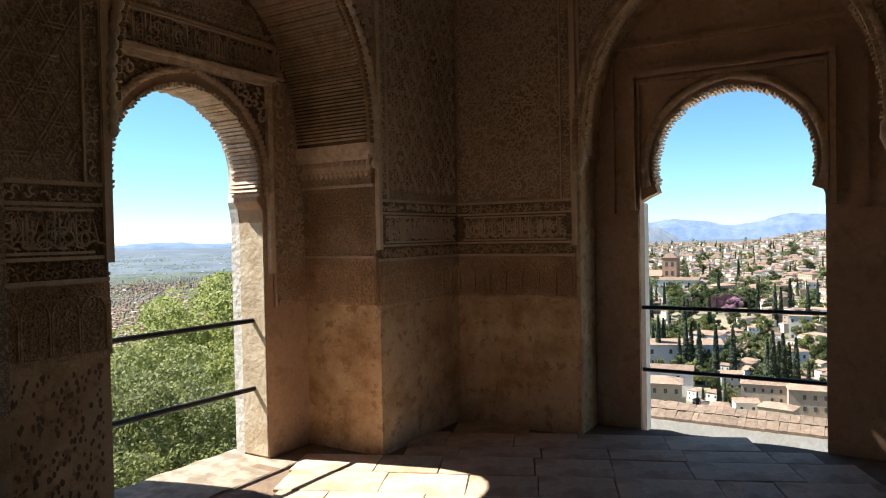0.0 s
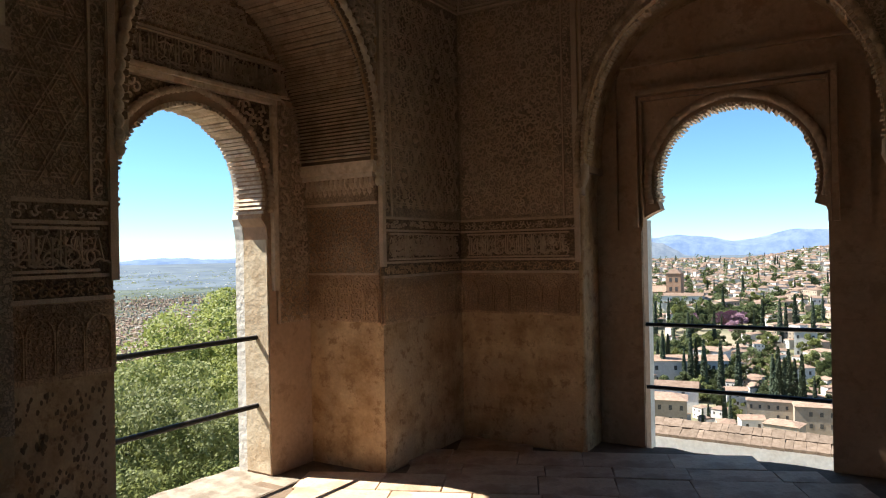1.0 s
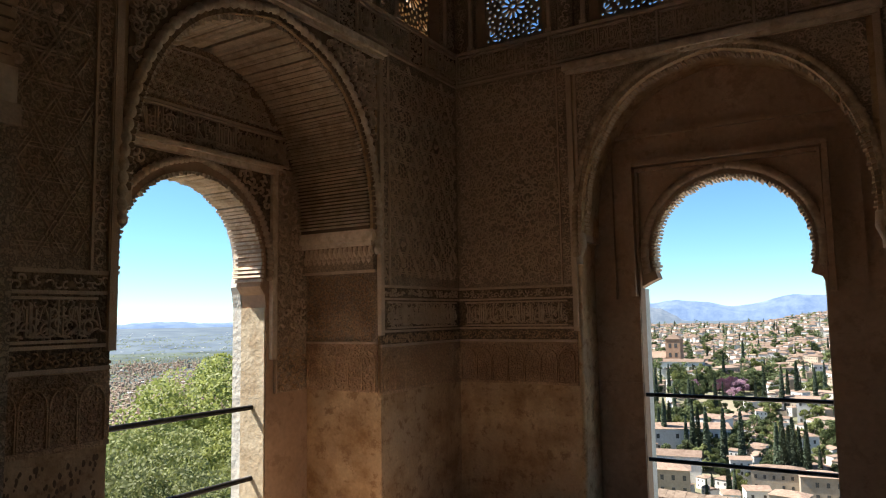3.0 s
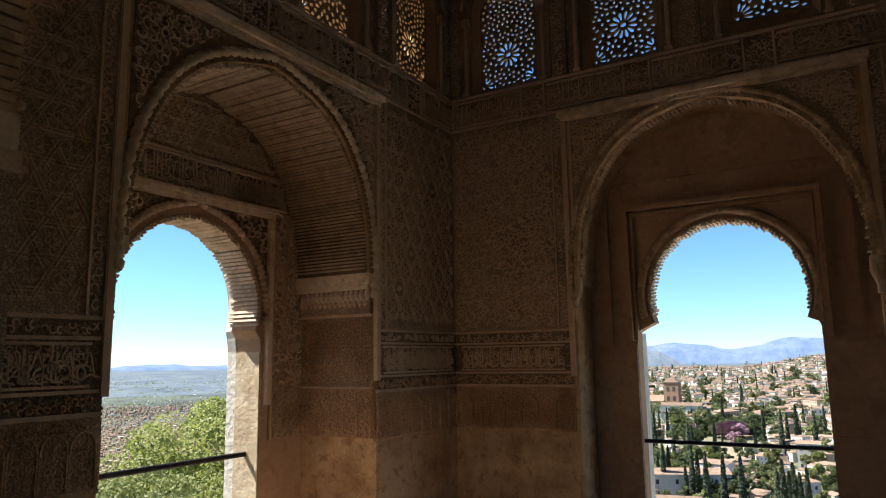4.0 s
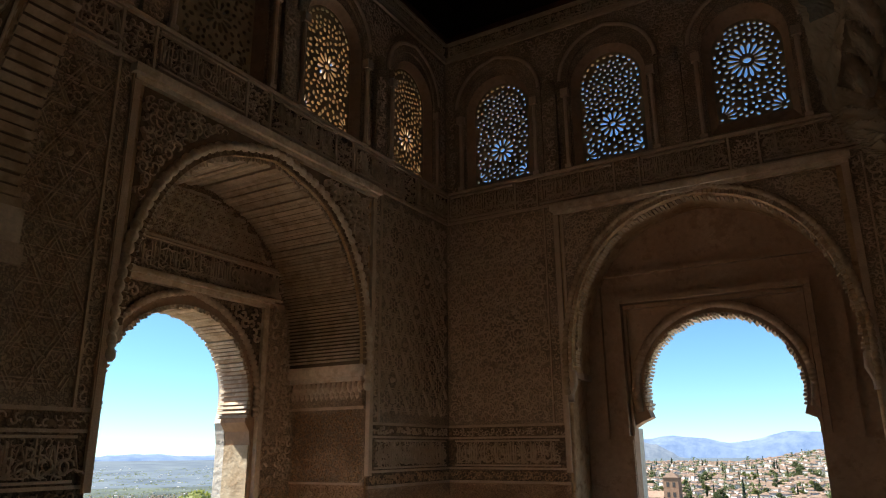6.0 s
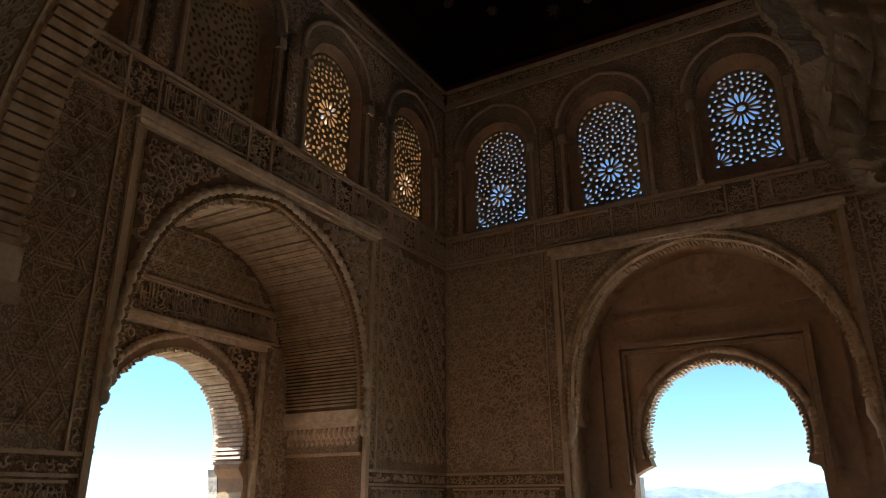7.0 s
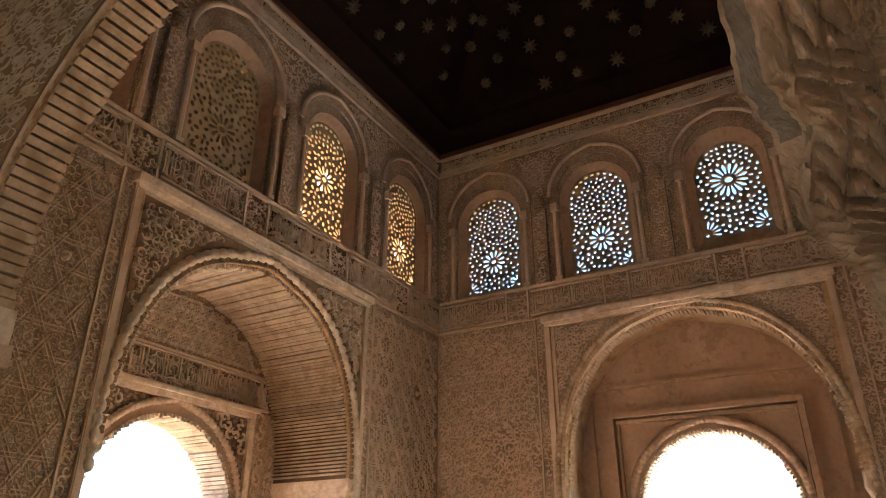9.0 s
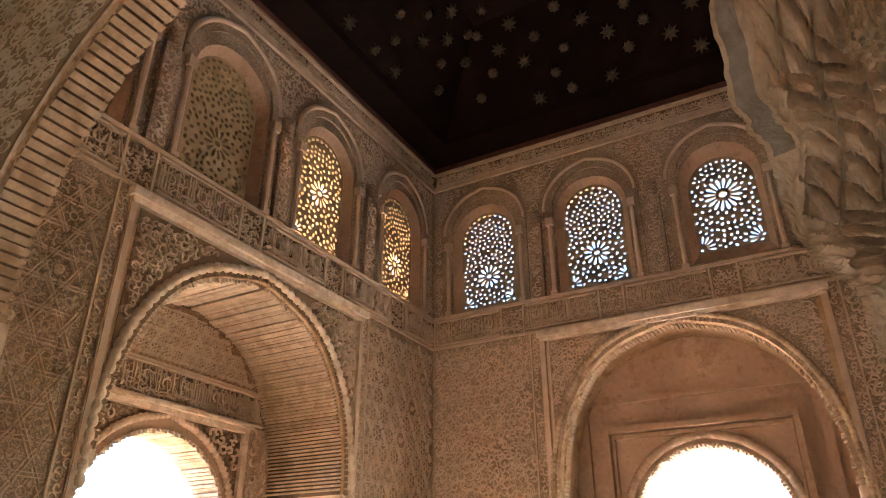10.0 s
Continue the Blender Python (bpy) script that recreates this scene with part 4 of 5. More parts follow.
for s in (-1, 1):
    u0, u1 = sorted((LDC + s * 0.69, LDC + s * 1.035))
    back(u0, u1, 1.06, 2.645, 0.006, "side_panel", FINE, "carved side strip with flowing relief")
    relief(scrolls, "side_scroll", STUCCO, u0=u0 + 0.16 if s > 0 else u0 + 0.02, u1=u1 - 0.02 if s > 0 else u1 - 0.16, v0=1.4, v1=2.68, cell=0.05, d=B + 0.006, rise=0.012, w=0.012)
    m = (u0 + 0.02, u0 + 0.14) if s > 0 else (u1 - 0.14, u1 - 0.02)
    relief(scrolls, "side_writing", STUCCO, u0=m[0], u1=m[1], v0=1.4, v1=2.68, cell=0.075, d=B + 0.006, rise=0.016, w=0.016)
    relief(scrolls, "side_base", REDDISH, u0=u0 + 0.02, u1=u1 - 0.02, v0=1.07, v1=1.39, cell=0.05, d=B + 0.006, rise=0.012, w=0.012)
    back(m[0] - 0.02 if s > 0 else m[1] + 0.006, m[0] - 0.006 if s > 0 else m[1] + 0.02, 1.06, 2.68, 0.025, "side_fillet", STUCCO)
    q = LDC + s * 0.665
    back(q - 0.022, q + 0.022, 1.30, 2.63, 0.035, "frame_moulding", RIB, "pale frame moulding")
back(LDC - 0.68, LDC + 0.68, 2.63, 2.665, 0.05, "shelf_cornice", RIB, "pale projecting cornice")
back(LDC - 0.695, LDC + 0.695, 2.665, 2.69, 0.075, "shelf_cornice", RIB)
# dark band colour paints shade behind the tympanum writing
back(-3.05, -1.28, 2.69, 2.93, 0.006, "tympanum_band", GROUND_CARVE, "hollow ground of a carved band")
relief(letters, "tympanum_writing", STUCCO, "worn relief bars of unreadable carved writing", u0=-3.0, u1=-1.33, v0=2.70, v1=2.915, d=B + 0.006, rise=0.026)
relief(scrolls, "tympanum_fill", STUCCO, u0=-3.0, u1=-1.33, v0=2.70, v1=2.915, cell=0.05, d=B + 0.006, rise=0.010, w=0.009)
back(-3.05, -1.28, 2.925, 2.943, 0.02, "fillet", STUCCO)
tym = [p for p in arch(LC, 2.2, 0.935, 1.145, 60, 0, 0.03, FULL) if p[1] > 2.944]
mesh("tympanum", *plate("L", [(tym[-1][0], 2.944), (tym[0][0], 2.944)] + tym, [], B - 0.004, B + 0.004), STARGROUND, wall_w, "tympanum carved with interlaced stars")
relief(girih, "tympanum_stars", STUCCO, u0=-2.95, u1=-1.38, v0=2.95, v1=3.42, cell=0.082, d=B + 0.004, w=0.010, rise=0.018, boss=False, keep=lambda u, v: abs((u - LC) / 0.91) ** (2 / FULL) + ((v - 2.2) / 1.12) ** (2 / FULL) < 1)
gs = [(LDC - 0.645, 1.9), *[p for p in reversed(arch(LDC, 1.97, 0.64, 0.655, 36))], (LDC + 0.645, 1.9), (LDC + 0.645, 2.629), (LDC - 0.645, 2.629)]
mesh("spandrel_ground", *plate("L", gs, [], B - 0.004, B + 0.006), GROUND_CARVE, wall_w, "hollow carved spandrel ground")
relief(scrolls, "spandrel_scroll", STUCCO, u0=LDC - 0.645, u1=LDC + 0.645, v0=1.95, v1=2.625, cell=0.06, d=B + 0.006, rise=0.016, w=0.015, keep=lambda u, v: (u - LDC) ** 2 + (v - 1.97) ** 2 > 0.68 ** 2)
mesh("beaded_roll", *rope([on("L", u, v, B + 0.018) for u, v in arch(LDC, 1.97, 0.635, 0.645, 50, 10, 0.03)], 0.027, 56, 0.45), STUCCO, wall_w, "beaded roll moulding of the doorway arch", smooth=True)
ribs(LDC, 1.96, 0.57, 0.575, 0.0, -0.2, math.pi + 0.2, 66, B + 0.02, -0.955, wall_w, "L", 0.020)
ribs(RDC, 2.05, 0.565, 0.565, 0.0, -0.25, math.pi + 0.25, 70, -0.385, -0.56, wall_n, "R", 0.022)

ribs(RC, 2.2, 0.972, 1.235, 0.02, 0.02, math.pi - 0.02, 110, -0.052, -0.15, wall_n, "R", 0.016, (), FULL, OLD)

# ---- north niche: plain back wall with frames ----
def nback(u0, u1, v0, v1, d, name, material=SMOOTH, label=""):
    mesh(name, *box("R", u0, u1, v0, v1, -0.407, -0.402 + d), material, wall_n, label)


mesh("beaded_roll", *rope([on("R", u, v, -0.385) for u, v in arch(RDC, 2.05, 0.625, 0.63, 50, 14, 0.02)], 0.036, 60, 0.16), SMOOTH, wall_n, "rounded arch moulding", smooth=True)
for s in (-1, 1):
    q = 2.08 + s * 0.685
    nback(q - 0.02, q + 0.02, 1.72, 2.78, 0.085, "frame_moulding", SMOOTH, "plain frame moulding")
    q = 2.095 + s * 0.865
    nback(q - 0.012, q + 0.012, 1.70, 3.0, 0.045, "frame_moulding")
    lo, hi = sorted((RDC + s * 0.62 if s > 0 else N_JAMB - 0.004, RDC + s * 1.02))
    for z0, z1, d in ((0.0, 1.045, 0.02), (1.055, 1.425, 0.024), (1.435, 1.69, 0.02)):
        nback(lo, hi, z0, z1, d, "plaster_block", SMOOTH, "smooth plaster block")
    nback(min(2.095 + s * 0.88, 2.095 + s * 1.0), max(2.095 + s * 0.88, 2.095 + s * 1.0), 1.695, 3.0, 0.012, "plaster_strip")
nback(1.375, 2.785, 2.745, 2.785, 0.09, "frame_moulding", SMOOTH, "plain frame moulding")
nback(1.425, 2.735, 2.705, 2.73, 0.045, "inner_fillet", SMOOTH, "plain inner fillet")
for u in (1.425, 2.715):
    nback(u, u + 0.02, 1.72, 2.705, 0.045, "inner_fillet", SMOOTH, "plain inner fillet")
nback(1.23, 2.96, 2.985, 3.01, 0.045, "frame_moulding")
# jamb shafts and imposts of the north niche
for s in (-1, 1):
    u = RC + s * RH
    mesh("impost", *rope([(u, 0.02, 2.20), (u - s * 0.05, 0.02, 2.17), (u - s * 0.03, 0.02, 2.10), (u, 0.02, 2.04), (u, 0.02, 1.97)], 0.04, 1, 0.0), STUCCO, wall_n, "worn stucco impost", smooth=True)
    mesh("impost_block", *box("R", min(u, u - s * 0.06), max(u, u - s * 0.06), 2.15, 2.20, -0.395, -0.005), SMOOTH, wall_n, "smooth impost")
    mesh("jamb_shaft", *bar((u - s * 0.004, 0.016, 0.0), (u - s * 0.004, 0.016, 2.0), 0.022), PLASTER, wall_n, smooth=True)

# ---- entrance arch in the south wall ----
ribs(CX, CZ, CR, CR, 0.0, 0.0, math.pi, 112, -0.004, 0.155, wall_s, "C", 0.022, (), 1.0, OLD, (0.10, 0.82))
# dark sheet that paints the shaded gaps of the entrance ribs
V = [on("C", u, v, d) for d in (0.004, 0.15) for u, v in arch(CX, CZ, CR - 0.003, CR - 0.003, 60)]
mesh("soffit_lining", V, [(i, i + 1, 62 + i, 61 + i) for i in range(60)], RIBDARK, wall_s, "dark sheet standing for shade between the arch ribs")
V, F = [], []
# the second ribbon is dark to stand for the shade in a groove
for d0, d1, r, w, m in ((0.165, 0.178, 1.4255, 0.011, RIB), (0.165, 0.174, 1.441, 0.02, PECK_GROOVE)):
    V, F = [], []
    ribbon("C", arch(CX, CZ, r, r, 60), w, d0, d1, V, F, 0.8)
    mesh("arch_fillet", V, F, m, wall_s, "ribbon round the arch: pale fillet, dark groove shade")
sp = [(0.0, CZ), (CX - 1.452, CZ), *reversed(arch(CX, CZ, 1.452, 1.452, 60)), (ROOM_E, CZ), (ROOM_E, 4.6), (0.0, 4.6)]
# flat ground, its dark colour standing for shade in the hollows
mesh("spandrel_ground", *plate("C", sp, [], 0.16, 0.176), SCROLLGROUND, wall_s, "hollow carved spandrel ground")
outside = lambda u, v: (u - CX) ** 2 + (v - CZ) ** 2 > 1.46 ** 2
LONG = 1.7  # the scrolls run longer than they are high
V, F = [], []
for cell, w, rise in ((0.066, 0.0065, 0.004), (0.044, 0.0045, 0.003)):
    Va, Fa = scrolls("C", 0.0, 2.4 / LONG, CZ, 4.5, cell, 0.176, rnd, lambda u, v: outside(u * LONG, v), rise, w)
    V, F = join((V, F), (Va, Fa))
V = [(x * LONG, y, z) for x, y, z in V]
V2, F2 = [], []
g = random.Random(3)
for i in range(36):
    for j in range(30):
        u, v, r = 0.05 + 0.145 * (i + 0.5 * (j % 2)) + g.uniform(-0.015, 0.015), CZ + 0.05 + 0.088 * j + g.uniform(-0.012, 0.012), g.uniform(0.016, 0.026)
        ring = [(u + LONG * r * math.cos(k * math.pi / 5), v + r * math.sin(k * math.pi / 5)) for k in range(11)]
        if all(outside(*q) for q in ring):
            ribbon("C", ring, 0.010, 0.176, 0.182, V2, F2, 0.7)
            ribbon("C", [(u + LONG * 0.3 * r * math.cos(k * math.pi / 3), v + 0.3 * r * math.sin(k * math.pi / 3)) for k in range(7)], 0.009, 0.176, 0.183, V2, F2, 0.5)
mesh("arabesque", *join((V, F), (V2, F2)), PALE, wall_s, "bold scrolling arabesque relief")
for k, z0, z1, material, label in ((0.068, -0.02, 1.03, PLASTER, "plain lower jamb"), (0.075, 1.03, 2.20, FINE, "carved jamb face"), (0.09, 2.20, 2.27, STUCCO, "carved impost"), (0.06, 2.27, 2.395, RIB, "smooth impost")):
    for u0, u1 in ((CX - CR - 0.02, CX - CR + k), (CX + CR - k, CX + CR + 0.02)):
        mesh("jamb_face", *box("C", u0, u1, z0, z1, -0.003, 0.168), material, wall_s, label)

# ---- hanging muqarnas arch beside the entrance ----
prof = [(2.973, 3.10), (2.969, 2.51), (2.968, 2.27), (3.000, 2.18), (3.007, 2.045), (3.037, 1.995), (3.063, 1.96), (3.072, 1.87), (3.12, 1.80), (3.20, 1.72)]
def prof_at(f):
    s = f * (len(prof) - 1)
    k = min(int(s), len(prof) - 2)
    g = s - k
    return Vector((prof[k][0] * (1 - g) + prof[k + 1][0] * g, 0, prof[k][1] * (1 - g) + prof[k + 1][1] * g))


def smooth_step(x):
    x = min(max(x, 0.0), 1.0)
    return x * x * (3 - 2 * x)


NU, NV = 420, 170
V, F = [], []
for i in range(NU + 1):
    p = prof_at(i / NU)
    for j in range(NV + 1):
        f, g = j / NV, i / NU
        wob = 0.25 * noise.noise((g * 12, f * 4, 4))
        # leaning shells, each hollow, with a thin sharp lip
        row, col = g * 22 - f * 10 + wob, f * 7.5 + g * 6 - wob
        row += 0.30 * abs(math.sin(math.pi * col))
        pr, pc = row % 1.0, col % 1.0
        hollow = (math.sin(math.pi * pr) ** 0.55) * (math.sin(math.pi * pc) ** 0.5)
        lip = math.exp(-((pr - 0.96) / 0.08) ** 2) + math.exp(-((pr + 0.04) / 0.08) ** 2)
        rim = math.exp(-(min(pc, 1 - pc) / 0.07) ** 2)
        seam = math.exp(-((pc - 0.5) / 0.03) ** 2) * 0.25
        tier = 0.008 * noise.noise((int(row + 40) * 3.1, int(col + 40) * 2.7, 6))
        shells = 0.034 * hollow * (1 - 0.6 * pr) - 0.016 * lip - 0.009 * rim - 0.008 * seam + 1.5 * tier
        # a strip of small pierced holes towards the near side
        cell = noise.cell_vector((g * 60, f * 42, 2))
        hr, hc = (g * 62 + f * 16) % 1.0, (f * 34 + (int(g * 62 + f * 16) % 2) * 0.5) % 1.0
        pit = max(0.0, 1 - ((hr - 0.5) ** 2 + ((hc - 0.5) * 0.8) ** 2) * 7)
        pierced = 0.012 * smooth_step(pit * 1.6) * (0.5 + 0.5 * cell[0]) + 0.006 * noise.noise((g * 40, f * 12, 3))
        k = smooth_step((f - 0.13 + 0.10 * smooth_step((g - 0.33) / 0.08)) / 0.03)
        m = smooth_step((f - 0.45 - 0.04 * math.sin(g * 47)) / 0.04)
        d = k * ((1 - m) * shells + m * pierced) + 0.003 * noise.noise((row * 7, col * 7, 5)) + 0.035 * (1 - k)
        edge = (0.010 * noise.noise((g * 30, 0, 9)) + 0.005 * noise.noise((g * 90, 0, 2))) * (1 - f) ** 3
        V.append((p.x + edge + 0.34 * f, -4.20 - 0.10 * max(0.0, p.z - 1.8) - 0.06 * f + d, p.z + 0.03 * f + 0.2 * d))
for i in range(NU):
    for j in range(NV):
        a = i * (NV + 1) + j
        F.append((a, a + 1, a + NV + 2, a + NV + 1))
k = len(V)
far = [i * (NV + 1) for i in range(NU + 1)]
near = [i * (NV + 1) + NV for i in range(NU + 1)]
V += [(V[i][0] + 0.02, -4.172, V[i][2] + 0.01) for i in far] + [(ROOM_E, V[i][1], V[i][2]) for i in near]
for i in range(NU):
    F += [(far[i], far[i + 1], k + i + 1, k + i), (near[i + 1], near[i], k + NU + 1 + i, k + NU + 2 + i)]

muq = tagged(mesh("muqarnas_arch", V, F, OLD), "broken hanging stucco arch of small honeycomb vaults", "arch", kind="structure")
muq.data.materials.append(GREYPL)
muq.data.polygons.foreach_set("material_index", [1 if q < NU * NV and q < 0.34 * NU * NV and 0.02 * NV < q % NV < 0.11 * NV else 0 for q in range(len(muq.data.polygons))])

# ---- railings in the doorways ----
rail_w = thing("railing", "dark iron railing of two round bars across the doorway", "railing", group="doorway railings")
rail_n = thing("railing", "dark iron railing of two round bars across the doorway", "railing", group="doorway railings")
for z in (0.968, 0.478):
    mesh("rail", *bar((-0.82, LDC + 0.612, z), (-0.82, LDC - 0.612, z + 0.004), 0.019), IRON, rail_w, smooth=True)
for z in (0.95, 0.455):
    mesh("rail", *bar((N_JAMB - 0.01, 0.45, z), (RDC + 0.625, 0.45, z + 0.004), 0.016), IRON, rail_n, smooth=True)

# ---- ground and distance ----
def ramp_at(table, r):
    for (r0, z0), (r1, z1) in zip(table, table[1:]):
        if r <= r1:
            f = (r - r0) / (r1 - r0)
            return z0 + (z1 - z0) * f
    return table[-1][1]


NORTH = [(0, -7), (12, -9), (120, -50), (230, -60), (400, -48), (600, -36), (950, -20), (1500, -28), (5000, -62)]
WEST = [(0, -6), (8, -7), (30, -20), (150, -70), (500, -108), (1500, -116), (3000, -84), (5000, -44)]


def smooth(a, b, x):
    f = min(max((x - a) / (b - a), 0.0), 1.0)
    return f * f * (3 - 2 * f)


def height(x, y):
    r = math.hypot(x, y)
    th = math.degrees(math.atan2(-x, y))
    zn = ramp_at(NORTH, r) + (smooth(9, 1, th) * 16 - 3) * smooth(300, 900, r) * (1 - smooth(1200, 2500, r))
    zw = ramp_at(WEST, r)
    w = smooth(20, 36, th)
    z = zn * (1 - w) + zw * w
    if y < -1:
        z = z * (1 - smooth(0, 6, -y - 1)) - 0.37 * smooth(0, 6, -y - 1)
    return z + noise.noise((x * 0.02, y * 0.02, 0)) * min(2.0, r * 0.01)


V, F = [(0, 0, -7)], []
radii = [3, 6, 9, 13, 18, 25, 35, 50, 70, 100, 130, 170, 220, 270, 330, 400, 480, 570, 680, 800, 950, 1150, 1400, 1800, 2300, 3000, 3800, 4900]
NA = 144
for r in radii:
    for k in range(NA):
        a = 2 * math.pi * k / NA
        x, y = r * math.sin(a), r * math.cos(a)
        V.append((x, y, height(x, y)))
for i in range(len(radii) - 1):
    for k in range(NA):
        a, b = 1 + i * NA + k, 1 + i * NA + (k + 1) % NA
        F.append((a, a + NA, b + NA, b))
F += [(0, 1 + k, 1 + (k + 1) % NA) for k in range(NA)]
ground = tagged(mesh("ground", V, F, GROUND, smooth=True), "green and tan ground falling to a valley and plain", "ground", kind="structure")


# outer rings of the ground emit a faint blue in place of haze
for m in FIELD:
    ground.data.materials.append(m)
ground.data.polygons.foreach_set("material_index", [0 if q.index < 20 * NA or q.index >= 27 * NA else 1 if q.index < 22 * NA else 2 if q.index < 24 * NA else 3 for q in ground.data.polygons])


def range_of_hills(name, r, th0, th1, base, peaks, material, label, seed, n=420):
    V, F = [], []
    for i in range(n + 1):
        f = i / n
        a = radians(th0 + (th1 - th0) * f)
        h = base + sum(p * math.exp(-((th0 + (th1 - th0) * f - c) / w) ** 2) for c, w, p in peaks)
        h += 14 * noise.noise((f * 22, seed, 0)) + 9 * noise.noise((f * 60, seed, 4)) + 3 * noise.noise((f * 160, seed, 7))
        for q, z in ((0, -140), (60, h * 0.55 - 30), (190, h)):
            V.append((-(r + q) * math.sin(a), (r + q) * math.cos(a), z))
    for i in range(n):
        for j in range(2):
            a = 3 * i + j
            F.append((a, a + 3, a + 4, a + 1))
    tagged(mesh(name, V, F, material, smooth=True), label, "mountains", kind="structure")


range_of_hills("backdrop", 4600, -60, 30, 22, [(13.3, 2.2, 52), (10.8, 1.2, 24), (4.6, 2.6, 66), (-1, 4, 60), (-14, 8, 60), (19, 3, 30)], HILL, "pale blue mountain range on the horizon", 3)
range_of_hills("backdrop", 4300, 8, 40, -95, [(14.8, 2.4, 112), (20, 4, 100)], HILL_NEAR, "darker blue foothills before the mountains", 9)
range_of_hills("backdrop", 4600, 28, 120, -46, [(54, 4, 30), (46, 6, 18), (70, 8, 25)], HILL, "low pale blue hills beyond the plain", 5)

# ---- outer parapet below the north doorway ----
parapet = thing("parapet", "low outer wall with pale stone coping and whitewashed face", "wall", "structure")
mesh("wall_face", *slab(-7.0, 7.0, 5.46, 5.82, -9.0, -1.25), LIME, parapet, "whitewashed face")
for row, (y0, y1, za, zb) in enumerate(((5.40, 5.62, -1.215, -1.15), (5.63, 5.86, -1.14, -1.08))):
    x = -7.0
    while x < 7.0:
        w = rnd.uniform(0.07, 0.17)
        j = [rnd.uniform(-0.010, 0.010) for _ in range(4)]
        V = [(x, y0 + j[0], za), (x + w - 0.003, y0 + j[1], za + j[3] * 0.6), (x + w - 0.005, y1 + j[2], zb + j[0]), (x, y1 + j[3], zb + j[1])]
        V += [(a, b + 0.03, c - 0.05) for a, b, c in V]
        mesh("stone", V, [(0, 1, 2, 3), (7, 6, 5, 4), (0, 4, 5, 1), (1, 5, 6, 2), (2, 6, 7, 3), (3, 7, 4, 0)], STONE, parapet)
        x += w
mesh("terrace", *slab(-7, 7, 0.55, 5.2, -3.4, -3.2), LIME, parapet, "pale paved walk behind the wall")

# ---- trees ----
def trunk_mesh(h, r, limbs, rr):
    V, F = rope([(0, 0, 0), (rr.uniform(-0.1, 0.1) * h * 0.3, rr.uniform(-0.1, 0.1) * h * 0.3, h * 0.5), (0, 0, h)], r, 1, 0.0, 7)
    lists = [(V, F)]
    for _ in range(limbs):
        a, z0 = rr.uniform(0, 6.28), h * rr.uniform(0.3, 0.75)
        l = h * rr.uniform(0.35, 0.6)
        d = Vector((math.cos(a), math.sin(a), rr.uniform(0.6, 1.3))).normalized()
        lists.append(rope([(0, 0, z0), Vector((0, 0, z0)) + d * l * 0.5 + Vector((0, 0, 0.05 * l)), Vector((0, 0, z0)) + d * l], r * 0.38, 1, 0.0, 5))
    return join(*lists)


def leaves(n, place, size, rr, out):
    V, F = out
    for _ in range(n):
        c, up = place(rr)
        d = Vector((rr.gauss(0, 1), rr.gauss(0, 1), rr.gauss(0, 1))).normalized()
        e = d.orthogonal().normalized()
        s = size * rr.uniform(0.6, 1.3)
        k = len(V)
        c = Vector(c)
        V += [c - d * s, c + e * s * 0.55, c + d * s, c - e * s * 0.55]
        F.append((k, k + 1, k + 2, k + 3))


def broadleaf(name, label, h, r, n, size, material, seed, clumps=40, flat=0.8):
    rr = random.Random(seed)
    t = thing(name, label, "tree")
    mesh("trunk", *trunk_mesh(h * 0.8, h * 0.018, 12, rr), BARK, t)
    cs = []
    for _ in range(clumps):
        a, q, z = rr.uniform(0, 6.28), r * math.sqrt(rr.random()), rr.uniform(-1, 1)
        k = math.sqrt(max(0.05, 1 - z * z))
        cs.append((q * k * math.cos(a), q * k * math.sin(a), h * 0.66 + z * r * flat, rr.uniform(0.16, 0.34) * r * (1.0 if clumps < 100 else 0.62)))

    def place(g):
        x, y, z, q = g.choice(cs)
        d = Vector((g.gauss(0, 1), g.gauss(0, 1), g.gauss(0, 1))).normalized() * q * g.uniform(0.55, 1.0) ** 0.5
        return (x + d.x, y + d.y, z + d.z * 0.8), d
    out = ([], [])
    leaves(n, place, size, rr, out)
    mesh("crown", *out, material, t, "loose leafy crown")
    return t


def cypress(seed, n=2600):
    rr = random.Random(seed)
    t = thing("cypress_tree", "tall dark narrow cypress tree", "tree", group="cypresses on the hillside")
    mesh("trunk", *bar((0, 0, 0), (0, 0, 0.6), 0.02, 6), BARK, t)

    def place(g):
        z = g.uniform(0.05, 1.0)
        q = 0.076 * min(1.0, z * 4 + 0.3) * (1 - z) ** 0.7 + 0.004
        a = g.uniform(0, 6.28)
        q *= (0.9 + 0.18 * noise.noise((math.cos(a) * 1.5, math.sin(a) * 1.5, z * 9 + seed))) * g.uniform(0.7, 1.05)
        return (q * math.cos(a), q * math.sin(a), z), None
    out = ([], [])
    leaves(n, place, 0.019, rr, out)
    mesh("crown", *out, CYP, t)
    return t


rr = random.Random(11)
